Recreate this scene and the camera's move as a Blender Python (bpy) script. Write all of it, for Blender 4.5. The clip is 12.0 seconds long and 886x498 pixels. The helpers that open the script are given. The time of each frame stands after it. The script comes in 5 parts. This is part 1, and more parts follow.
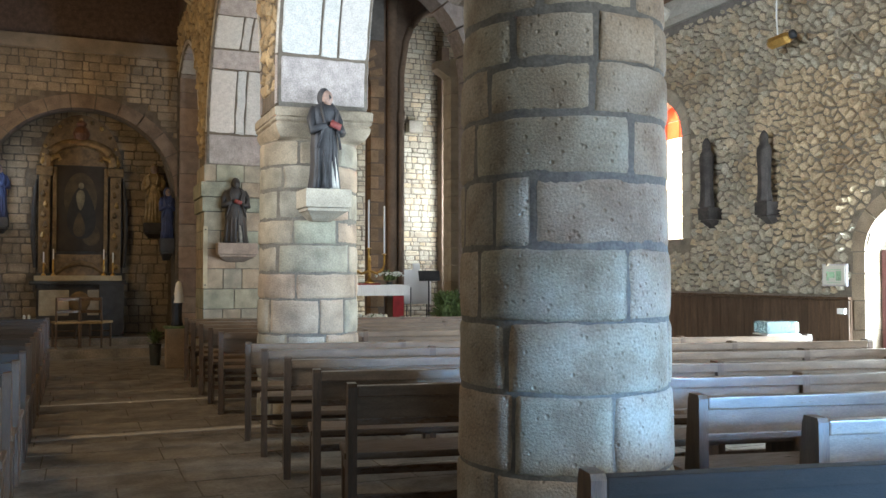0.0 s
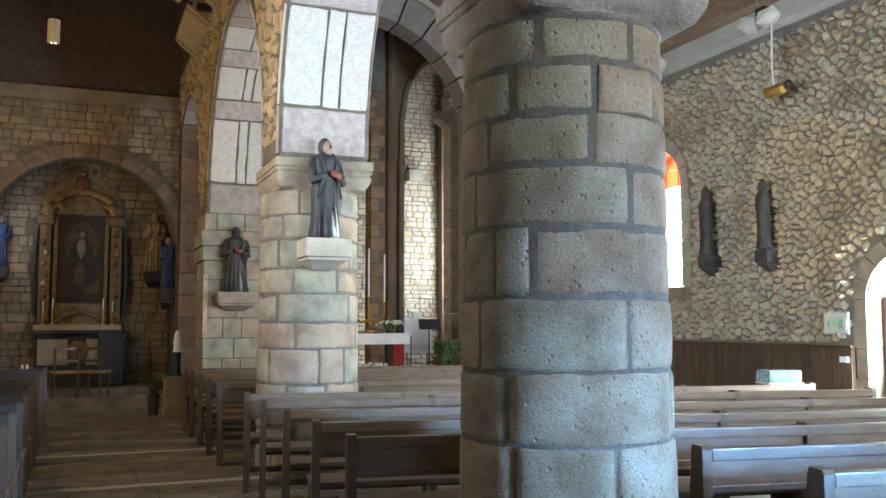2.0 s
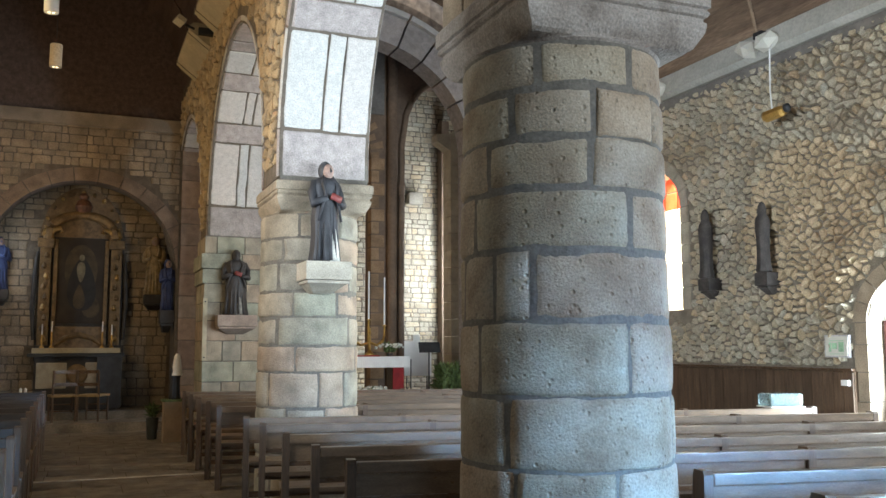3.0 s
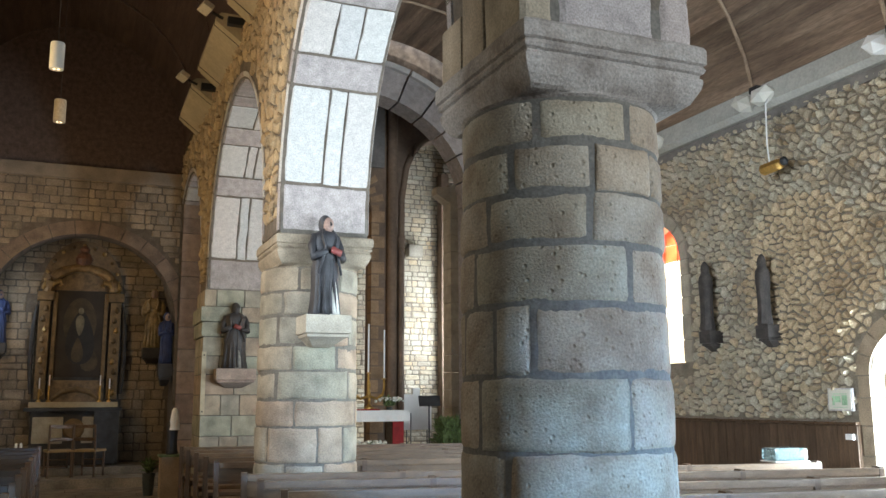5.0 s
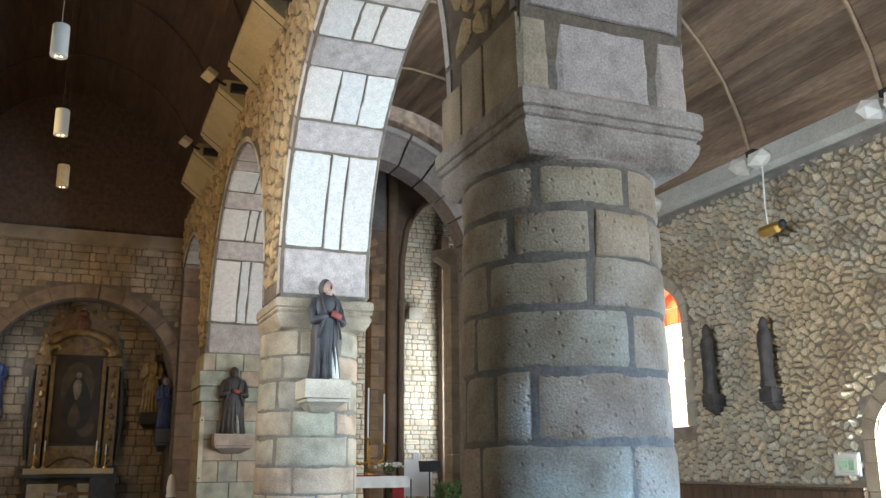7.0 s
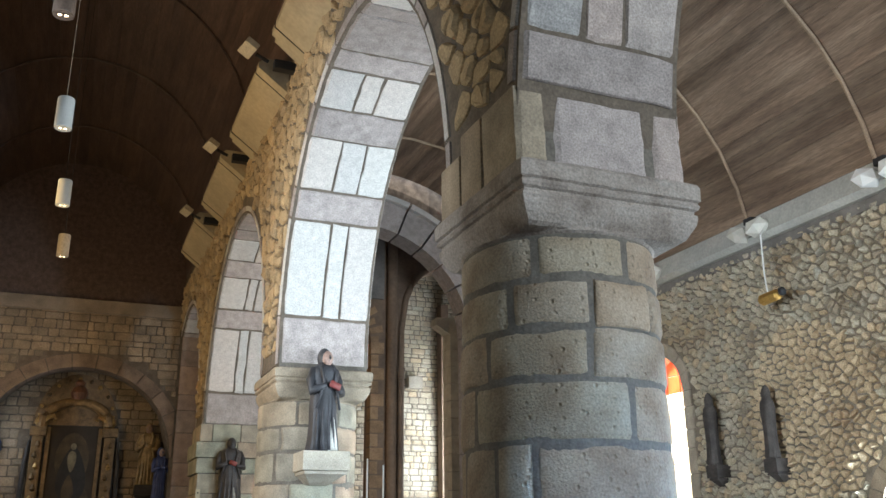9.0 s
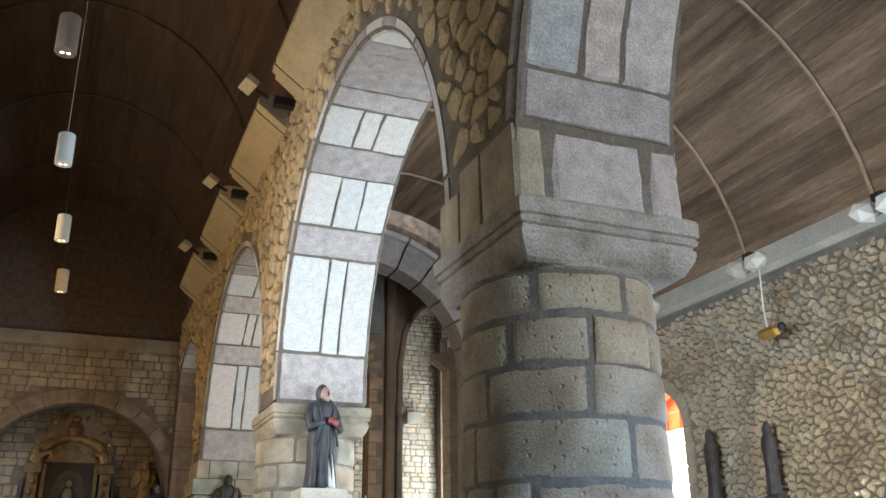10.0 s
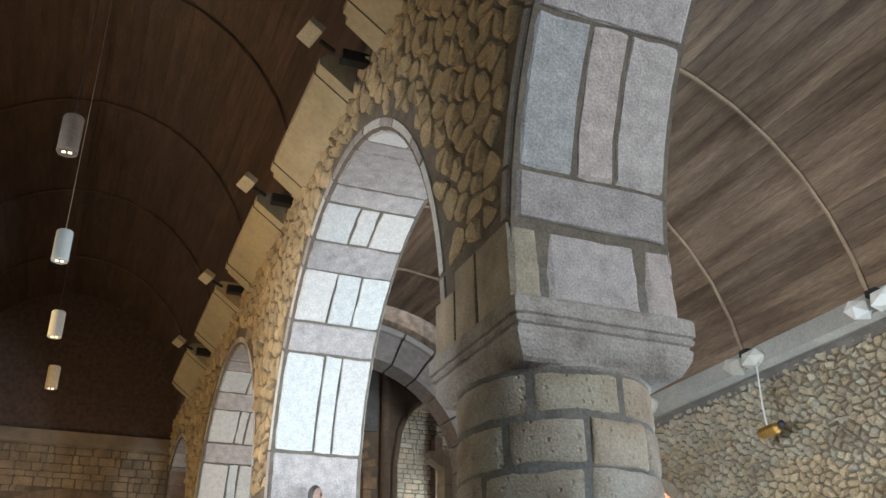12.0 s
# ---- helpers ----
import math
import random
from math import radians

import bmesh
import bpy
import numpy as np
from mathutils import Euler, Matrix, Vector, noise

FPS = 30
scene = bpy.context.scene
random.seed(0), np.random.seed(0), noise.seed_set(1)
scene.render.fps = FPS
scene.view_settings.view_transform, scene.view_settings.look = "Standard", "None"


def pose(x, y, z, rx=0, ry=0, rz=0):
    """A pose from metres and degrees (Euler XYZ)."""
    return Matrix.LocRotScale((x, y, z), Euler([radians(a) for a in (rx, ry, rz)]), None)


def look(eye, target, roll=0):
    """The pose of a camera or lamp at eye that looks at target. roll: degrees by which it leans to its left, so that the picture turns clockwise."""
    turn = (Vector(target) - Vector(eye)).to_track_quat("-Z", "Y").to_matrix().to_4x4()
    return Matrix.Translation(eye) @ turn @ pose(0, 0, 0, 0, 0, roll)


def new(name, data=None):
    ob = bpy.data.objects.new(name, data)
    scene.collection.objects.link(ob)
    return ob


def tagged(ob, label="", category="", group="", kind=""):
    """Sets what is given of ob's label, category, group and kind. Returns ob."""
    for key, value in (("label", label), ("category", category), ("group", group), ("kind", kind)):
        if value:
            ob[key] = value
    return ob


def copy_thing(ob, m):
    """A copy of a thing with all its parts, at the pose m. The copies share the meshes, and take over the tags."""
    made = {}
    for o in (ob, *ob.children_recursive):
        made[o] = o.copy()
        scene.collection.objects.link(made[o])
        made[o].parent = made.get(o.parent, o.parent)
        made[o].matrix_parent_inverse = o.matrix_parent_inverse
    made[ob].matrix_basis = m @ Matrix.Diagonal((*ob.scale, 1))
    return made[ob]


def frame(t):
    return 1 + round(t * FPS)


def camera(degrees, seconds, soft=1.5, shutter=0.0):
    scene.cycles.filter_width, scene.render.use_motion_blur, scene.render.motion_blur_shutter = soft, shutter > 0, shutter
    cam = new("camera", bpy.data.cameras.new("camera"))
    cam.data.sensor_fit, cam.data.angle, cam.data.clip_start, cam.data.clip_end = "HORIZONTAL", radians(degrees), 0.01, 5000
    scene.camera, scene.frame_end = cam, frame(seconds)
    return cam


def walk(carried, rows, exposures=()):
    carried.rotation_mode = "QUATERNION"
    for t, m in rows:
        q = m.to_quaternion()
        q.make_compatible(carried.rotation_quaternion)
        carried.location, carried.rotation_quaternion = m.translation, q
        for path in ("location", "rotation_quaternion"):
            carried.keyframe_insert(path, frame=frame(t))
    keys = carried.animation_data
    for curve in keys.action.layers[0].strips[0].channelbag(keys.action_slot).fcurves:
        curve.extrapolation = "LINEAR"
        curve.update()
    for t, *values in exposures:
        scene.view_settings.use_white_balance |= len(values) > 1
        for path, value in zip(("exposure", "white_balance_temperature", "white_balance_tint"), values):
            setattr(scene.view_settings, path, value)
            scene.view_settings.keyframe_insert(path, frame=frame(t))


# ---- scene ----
cam = camera(53.365, 12.0)
# seconds, place, and turn (degrees): a head that tilts up slowly on its stand in the nave
ROWS = [
    (0.0, 0.0000, 0.0000, 1.4500, 91.7257, 0.0000, -22.4541),
    (0.5, -0.0000, -0.0001, 1.4532, 92.5673, 0.0521, -22.4568),
    (1.0, -0.0001, -0.0003, 1.4566, 93.4535, 0.0782, -22.4493),
    (1.5, -0.0002, -0.0004, 1.4592, 94.1332, 0.0869, -22.4441),
    (2.0, -0.0003, -0.0006, 1.4618, 94.8167, 0.1275, -22.4358),
    (2.5, -0.0004, -0.0009, 1.4647, 95.5498, 0.1415, -22.4362),
    (4.5, -0.0009, -0.0022, 1.4766, 98.6961, 0.2032, -22.4283),
    (5.0, -0.0011, -0.0028, 1.4802, 99.6454, 0.2465, -22.4244),
    (5.5, -0.0014, -0.0034, 1.4839, 100.6173, 0.3091, -22.4151),
    (6.0, -0.0017, -0.0041, 1.4880, 101.7071, 0.3308, -22.4103),
    (6.5, -0.0020, -0.0048, 1.4911, 102.5351, 0.3516, -22.3942),
    (7.0, -0.0023, -0.0057, 1.4953, 103.6634, 0.3950, -22.3832),
    (9.0, -0.0041, -0.0099, 1.5114, 108.0246, 0.5458, -22.3768),
    (9.5, -0.0046, -0.0111, 1.5154, 109.1222, 0.5849, -22.3753),
    (10.0, -0.0052, -0.0125, 1.5195, 110.2530, 0.5918, -22.4400),
    (10.5, -0.0058, -0.0141, 1.5242, 111.5686, 0.6091, -22.5399),
    (11.0, -0.0067, -0.0162, 1.5297, 113.1092, 0.6407, -22.6266),
    (11.5, -0.0076, -0.0185, 1.5353, 114.6858, 0.6368, -22.6915),
    (12.0, -0.0087, -0.0211, 1.5411, 116.3645, 0.6452, -22.7315),
]
EXPOSURE, KELVIN, TINT = 0.24, 5830.0, 3.5
walk(cam, [(t, pose(x, y, z, rx, ry, rz)) for t, x, y, z, rx, ry, rz in ROWS], exposures=[(0.0, EXPOSURE, KELVIN, TINT), (12.0, EXPOSURE, KELVIN, TINT)])

# ---- light ----
world = bpy.data.worlds.new("sky")
scene.world = world
world.use_nodes = True
wn = world.node_tree.nodes
sky = wn.new("ShaderNodeTexSky")
sky.sky_type, sky.sun_disc = "NISHITA", False
sky.sun_elevation, sky.sun_rotation = radians(48), radians(118)
wn["Background"].inputs["Strength"].default_value = 0.15
world.node_tree.links.new(sky.outputs[0], wn["Background"].inputs["Color"])


def lamp(name, kind, m, energy, color, size=(1, 1)):
    data = bpy.data.lights.new(name, kind)
    data.energy, data.color = energy, color
    if kind == "AREA":
        data.shape, data.size, data.size_y = "RECTANGLE", *size
    ob = new(name, data)
    ob.matrix_world = m
    return ob


SUN_FROM = Vector((math.sin(radians(118)) * math.cos(radians(48)), math.cos(radians(118)) * math.cos(radians(48)), math.sin(radians(48))))
sun = lamp("sun", "SUN", look(SUN_FROM * 30, (0, 0, 0)), 4.0, (1.0, 0.95, 0.87))
sun.data.angle = radians(0.5)
DAY, AMBER = (0.84, 0.93, 1.0), (1.0, 0.62, 0.25)
# daylight standing in the openings: south doors and windows, choir, recess and amber north windows; the other lamps are
# added fills
lamp("door_daylight", "AREA", look((7.70, 6.05, 1.15), (2.2, 7.2, 2.4)), 460, DAY, (0.75, 2.0))
# added narrow beam, unseen source, for the blue on the first column's lower part
low = lamp("aisle_west_door_daylight", "AREA", look((6.1, -5.3, 1.75), (2.5, 3.3, 0.10)), 62, (0.22, 0.52, 1.0), (1.2, 1.4))
low.data.spread = radians(26)
# added fill from the unseen west end, brightens the south wall and soffits
lamp("aisle_west_window_daylight", "AREA", look((6.0, -5.4, 3.4), (5.6, 6.0, 4.3)), 660, (0.92, 0.96, 1.0), (2.4, 3.0))
near = lamp("near_door_daylight", "AREA", look((7.58, 0.6, 1.35), (2.2, 8.7, 3.0)), 46, DAY, (0.7, 1.5))
near.data.spread = radians(55)
lamp("south_window_daylight", "AREA", look((8.35, 10.4, 3.0), (5.0, 10.0, 2.4)), 260, (1.0, 0.74, 0.45), (1.1, 2.1))
lamp("choir_window_daylight", "AREA", look((7.86, 16.5, 3.4), (6.0, 18.2, 4.2)), 190, (0.98, 0.98, 1.0), (0.9, 3.0))
lamp("north_window_daylight", "AREA", look((-2.3, 8.9, 3.9), (1.7, 8.6, 4.6)), 102, AMBER, (1.0, 2.2))
# added fill, aimed through the first open arch to brighten the south wall
side = lamp("north_west_window_daylight", "AREA", look((-2.3, 5.2, 3.3), (7.6, 8.5, 3.1)), 78, (0.95, 0.97, 1.0), (1.1, 2.0))
side.data.spread = radians(75)
# added warm fill for the end wall; the north wall has no opening here
lamp("north_east_window_daylight", "AREA", look((-2.3, 14.2, 3.8), (1.2, 16.6, 3.6)), 66, AMBER, (1.0, 2.0))
lamp("recess_window_daylight", "AREA", look((-1.6, 18.0, 3.0), (0.8, 18.4, 2.0)), 10, (0.8, 0.9, 1.0), (0.5, 1.4))
# added weak fill from behind the viewpoint, for the nave and left pews
lamp("west_door_daylight", "AREA", look((0.2, -5.3, 1.9), (1.6, 6.0, 3.6)), 18, DAY, (1.8, 3.0))


# ---- materials ----
def mat(name, base, rough=0.8, metal=0.0, dark=None, light=None, scale=6.0, spread=0.35, grain=60.0, grain_amount=0.25,
        bump=0.4, bump_scale=40.0, per=0.0, tints=(), stretch=(1, 1, 1), glow=0.0, spots=0.0, depth=0.006, rnd="object", pits=0.0):
    """A worn surface: base colour, blotches towards dark and light, fine grain, relief, and a shift from piece to piece."""
    m = bpy.data.materials.new(name)
    m.use_nodes = True
    n, l = m.node_tree.nodes, m.node_tree.links
    b = n["Principled BSDF"]
    b.inputs["Roughness"].default_value, b.inputs["Metallic"].default_value = rough, metal
    co = n.new("ShaderNodeTexCoord")
    mp = n.new("ShaderNodeMapping")
    mp.inputs["Scale"].default_value = stretch
    geo = n.new("ShaderNodeNewGeometry")
    l.new(geo.outputs["Position"], mp.inputs["Vector"])
    rand = n.new("ShaderNodeObjectInfo").outputs["Random"] if rnd == "object" else geo.outputs["Random Per Island"]

    def tex(s, detail=4.0):
        t = n.new("ShaderNodeTexNoise")
        t.inputs["Scale"].default_value, t.inputs["Detail"].default_value = s, detail
        l.new(mp.outputs[0], t.inputs["Vector"])
        return t.outputs["Fac"]

    def ramp(fac, stops):
        r = n.new("ShaderNodeValToRGB")
        el = r.color_ramp.elements
        while len(el) < len(stops):
            el.new(0.5)
        for e, (p, c) in zip(el, stops):
            e.position, e.color = p, (*c, 1)
        l.new(fac, r.inputs[0])
        return r.outputs[0]

    def blend(kind, fac, a, c):
        x = n.new("ShaderNodeMix")
        x.data_type, x.blend_type = "RGBA", kind
        if isinstance(fac, float):
            x.inputs[0].default_value = fac
        else:
            l.new(fac, x.inputs[0])
        l.new(a, x.inputs[6])
        l.new(c, x.inputs[7])
        return x.outputs[2]

    dark = dark or tuple(v * (1 - spread) for v in base)
    light = light or tuple(min(1, v * (1 + spread)) for v in base)
    col = ramp(tex(scale), [(0.3, dark), (0.5, base), (0.7, light)])
    if tints:
        steps = [(i / max(1, len(tints) - 1), c) for i, c in enumerate(tints)]
        col = blend("MULTIPLY", 1.0, col, ramp(rand, steps))
    if per:
        col = blend("MULTIPLY", 1.0, col, ramp(rand, [(0.0, (1 - per,) * 3), (1.0, (1 + per * 0.6,) * 3)]))
    col = blend("MULTIPLY", 1.0, col, ramp(tex(grain, 2.0), [(0.3, (1 - grain_amount,) * 3), (0.7, (1 + grain_amount * 0.5,) * 3)]))
    l.new(col, b.inputs["Base Color"])
    if spots:
        l.new(ramp(tex(scale * 2), [(0.35, (rough,) * 3), (0.7, (max(0.05, rough - spots),) * 3)]), b.inputs["Roughness"])
    if bump:
        bp = n.new("ShaderNodeBump")
        bp.inputs["Strength"].default_value, bp.inputs["Distance"].default_value = bump, depth
        height = tex(bump_scale, 5.0)
        if pits:  # scattered tool marks
            vo = n.new("ShaderNodeTexVoronoi")
            vo.inputs["Scale"].default_value = 21.0
            l.new(mp.outputs[0], vo.inputs["Vector"])
            mr = n.new("ShaderNodeMapRange")
            mr.inputs["From Min"].default_value, mr.inputs["From Max"].default_value = 0.08, 0.24
            mr.inputs["To Min"].default_value, mr.inputs["To Max"].default_value = -1.6 * pits, 0.0
            l.new(vo.outputs["Distance"], mr.inputs["Value"])
            ad = n.new("ShaderNodeMath")
            l.new(height, ad.inputs[0])
            l.new(mr.outputs[0], ad.inputs[1])
            height = ad.outputs[0]
        l.new(height, bp.inputs["Height"])
        l.new(bp.outputs[0], b.inputs["Normal"])
    if glow:
        b.inputs["Emission Color"].default_value = (*base, 1)
        b.inputs["Emission Strength"].default_value = glow
    return m


GRANITE_TINTS = ((0.98, 0.97, 0.94), (1.05, 0.92, 0.78), (0.86, 0.87, 0.86), (1.08, 1.02, 0.88), (1.08, 0.84, 0.70), (0.90, 0.95, 0.84), (0.95, 0.88, 0.78))
DARK_GRANITE = mat("weathered_granite", (0.318, 0.272, 0.212), 0.88, dark=(0.20, 0.150, 0.106), light=(0.40, 0.36, 0.30), scale=4.2, pits=0.8, grain=85, grain_amount=0.26, bump=0.85, bump_scale=95,
                   tints=((0.98, 0.98, 0.93), (1.10, 0.97, 0.84), (0.90, 0.91, 0.89), (1.06, 0.96, 0.86), (0.97, 0.98, 0.90), (1.10, 0.94, 0.81), (0.93, 0.91, 0.86)), depth=0.008)
GRANITE = mat("granite", (0.295, 0.28, 0.24), 0.85, scale=5, spread=0.32, grain=90, grain_amount=0.24, bump=0.8, bump_scale=70, tints=GRANITE_TINTS, depth=0.008)
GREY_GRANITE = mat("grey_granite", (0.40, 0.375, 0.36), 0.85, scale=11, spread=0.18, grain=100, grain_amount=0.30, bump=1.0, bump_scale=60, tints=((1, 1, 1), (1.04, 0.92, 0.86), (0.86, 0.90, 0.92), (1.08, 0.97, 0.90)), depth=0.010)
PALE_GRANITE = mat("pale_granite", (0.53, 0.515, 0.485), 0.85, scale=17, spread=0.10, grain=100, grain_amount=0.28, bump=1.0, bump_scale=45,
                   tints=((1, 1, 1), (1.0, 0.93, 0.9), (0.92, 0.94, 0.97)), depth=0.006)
PINK_GRANITE = mat("pink_grey_granite", (0.36, 0.315, 0.295), 0.85, scale=11, spread=0.2, grain=100, grain_amount=0.34, bump=1.0, bump_scale=60, per=0.16, depth=0.006)
JAMB_GRANITE = mat("brown_pink_granite", (0.34, 0.27, 0.22), 0.85, scale=7, spread=0.2, grain=120, grain_amount=0.35, bump=0.7, bump_scale=80, tints=((1, 1, 1), (0.72, 0.68, 0.7), (1.12, 1.0, 0.9)))
MORTAR = mat("mortar", (0.150, 0.134, 0.113), 0.95, scale=9, spread=0.2, bump=0.9, bump_scale=50)
SOUTH_MORTAR = mat("pale_mortar", (0.225, 0.195, 0.152), 0.95, scale=9, spread=0.25, bump=0.9, bump_scale=50)
DARK_MORTAR = mat("dark_mortar", (0.130, 0.105, 0.08), 0.95, scale=9, spread=0.25, bump=0.9, bump_scale=50)
RUBBLE = mat("rubble_stone", (0.53, 0.485, 0.385), 0.9, dark=(0.385, 0.325, 0.24), light=(0.615, 0.57, 0.465), scale=1.6, grain=60, grain_amount=0.3, bump=0.9, bump_scale=30, rnd="island", depth=0.010,
             tints=((1, 1, 1), (0.74, 0.70, 0.66), (1.12, 1.06, 0.95), (0.86, 0.88, 0.90), (1.10, 0.95, 0.77), (0.80, 0.78, 0.76), (1.05, 1.04, 1.0), (0.95, 0.84, 0.70)))
OCHRE_RUBBLE = mat("ochre_rubble_stone", (0.42, 0.33, 0.21), 0.9, scale=4, spread=0.25, grain=70, grain_amount=0.3, bump=0.8, bump_scale=45, rnd="island",
                   tints=((1, 1, 1), (0.75, 0.72, 0.7), (1.1, 1.05, 0.95), (0.9, 0.84, 0.76)))
BROWN_STONE = mat("brown_stone", (0.29, 0.235, 0.175), 0.9, scale=3, spread=0.3, grain=60, grain_amount=0.3, bump=0.7, bump_scale=40, rnd="island", tints=((1, 1, 1), (0.80, 0.78, 0.76), (1.10, 1.04, 0.94), (0.92, 0.88, 0.83)))
DRESSED = mat("dressed_stone", (0.40, 0.36, 0.29), 0.85, scale=5, spread=0.2, grain=90, grain_amount=0.25, bump=0.5, bump_scale=60, per=0.15)
OAK = mat("dark_oak", (0.115, 0.07, 0.041), 0.36, scale=3, spread=0.35, grain=30, grain_amount=0.3, bump=0.25, bump_scale=30, stretch=(1, 9, 9), per=0.2, spots=0.15, depth=0.003)
OAK_UP = mat("dark_oak_upright", (0.105, 0.067, 0.042), 0.40, scale=3, spread=0.35, grain=30, grain_amount=0.3, bump=0.25, bump_scale=30, stretch=(9, 9, 1), per=0.2, depth=0.003)
WORN_OAK = mat("worn_oak", (0.158, 0.107, 0.067), 0.42, scale=3, spread=0.25, grain=30, grain_amount=0.25, bump=0.25, bump_scale=30, stretch=(1, 9, 9), per=0.15, spots=0.15, depth=0.003)
CEILING_WOOD = mat("ceiling_boards", (0.222, 0.153, 0.104), 0.55, dark=(0.125, 0.081, 0.054), light=(0.335, 0.243, 0.17), scale=1.3, spread=0.35, grain=14, grain_amount=0.3, bump=0.3, bump_scale=14, stretch=(6, 0.55, 6), per=0.34, depth=0.004, rnd="island")
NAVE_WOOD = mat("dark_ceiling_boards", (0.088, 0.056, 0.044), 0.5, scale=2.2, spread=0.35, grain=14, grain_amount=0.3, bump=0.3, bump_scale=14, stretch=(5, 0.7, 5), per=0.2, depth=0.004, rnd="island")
BATTEN = mat("batten_wood", (0.33, 0.235, 0.15), 0.6, scale=5, spread=0.2, bump=0.3)
CREAM = mat("cream_paint", (0.42, 0.35, 0.23), 0.6, scale=3, spread=0.12, grain=20, grain_amount=0.12, bump=0.2)
CONCRETE = mat("grey_render", (0.43, 0.42, 0.38), 0.9, scale=2.5, spread=0.16, grain=30, grain_amount=0.15, bump=0.4)
PLASTER_BROWN = mat("brown_plaster", (0.20, 0.135, 0.09), 0.7, scale=2.5, spread=0.25, grain=18, grain_amount=0.15, bump=0.3)
GREY_PLASTER = mat("grey_plaster", (0.19, 0.175, 0.16), 0.9, scale=2.5, spread=0.25, grain=18, grain_amount=0.15, bump=0.3)
FLOOR = mat("floor_stone", (0.22, 0.190, 0.155), 0.5, scale=2.6, spread=0.42, grain=35, grain_amount=0.35, bump=0.4, per=0.08, spots=0.2)
FLOOR_BED = mat("floor_joint", (0.15, 0.125, 0.10), 0.8, scale=4, spread=0.3, bump=0.4)
WHITE = mat("white_paint", (0.80, 0.80, 0.78), 0.5, scale=5, spread=0.04, bump=0.1, grain_amount=0.05)
IRON = mat("black_iron", (0.03, 0.03, 0.032), 0.5, 0.3, bump=0.2)
GOLD = mat("gilt", (0.52, 0.32, 0.09), 0.38, 0.8, spread=0.2, bump=0.3)
DULL_GOLD = mat("dull_gilt", (0.16, 0.105, 0.05), 0.55, 0.3, scale=8, spread=0.35, bump=0.6)
LINEN = mat("linen", (0.80, 0.79, 0.77), 0.9, spread=0.05, bump=0.3, grain_amount=0.08)
RED = mat("red_cloth", (0.27, 0.022, 0.024), 0.9, spread=0.2, bump=0.3)
STATUE_DARK = mat("dark_painted_wood", (0.032, 0.032, 0.037), 0.6, scale=9, spread=0.4, bump=0.4)
GREYED_WOOD = mat("greyed_carved_wood", (0.055, 0.046, 0.041), 0.75, scale=9, spread=0.45, bump=0.7, bump_scale=30)
STATUE_WOOD = mat("old_carved_wood", (0.036, 0.031, 0.030), 0.65, scale=8, spread=0.4, bump=0.6, bump_scale=30)
EARTH = mat("outdoor_gravel", (0.45, 0.42, 0.36), 0.95, scale=3, spread=0.2, bump=0.5)


# ---- building helpers ----
def part(name, bm, material, parent=None, label="", m=None):
    """Links a bmesh as one mesh object, under a thing or a part."""
    me = bpy.data.meshes.new(name)
    bmesh.ops.recalc_face_normals(bm, faces=bm.faces)
    bm.to_mesh(me)
    bm.free()
    me.materials.append(material)
    ob = new(name, me)
    ob.parent = parent
    if m is not None:
        ob.matrix_basis = m
    if label:
        ob["label"] = label
    return ob


def piece(name, verts, faces, material, parent, m=None):
    me = bpy.data.meshes.new(name)
    me.from_pydata(verts, [], faces)
    me.materials.append(material)
    ob = new(name, me)
    ob.parent = parent
    if m is not None:
        ob.matrix_basis = m
    return ob


def thing(name, label, category, group="", m=None, kind=""):
    ob = new(name)
    ob.empty_display_size = 0.2
    if m is not None:
        ob.matrix_basis = m
    return tagged(ob, label, category, group, kind)


def box(x0, x1, y0, y1, z0, z1, bevel=0.0, bm=None):
    bm = bm or bmesh.new()
    r = bmesh.ops.create_cube(bm, size=1.0)
    bmesh.ops.scale(bm, vec=(x1 - x0, y1 - y0, z1 - z0), verts=r["verts"])
    bmesh.ops.translate(bm, vec=((x0 + x1) / 2, (y0 + y1) / 2, (z0 + z1) / 2), verts=r["verts"])
    if bevel:
        edges = list({e for v in r["verts"] for e in v.link_edges})
        bmesh.ops.bevel(bm, geom=edges, offset=bevel, segments=2, profile=0.7, affect="EDGES")
    return bm


def lathe(profile, n=20, bm=None, x=0.0, y=0.0):
    """A turned solid from (radius, height) pairs."""
    bm = bm or bmesh.new()
    rings = [[bm.verts.new((x + r * math.cos(a), y + r * math.sin(a), z)) for a in (2 * math.pi * i / n for i in range(n))] for r, z in profile]
    for a, b in zip(rings, rings[1:]):
        for i in range(n):
            bm.faces.new((a[i], a[(i + 1) % n], b[(i + 1) % n], b[i]))
    bm.faces.new(rings[0][::-1])
    bm.faces.new(rings[-1])
    return bm


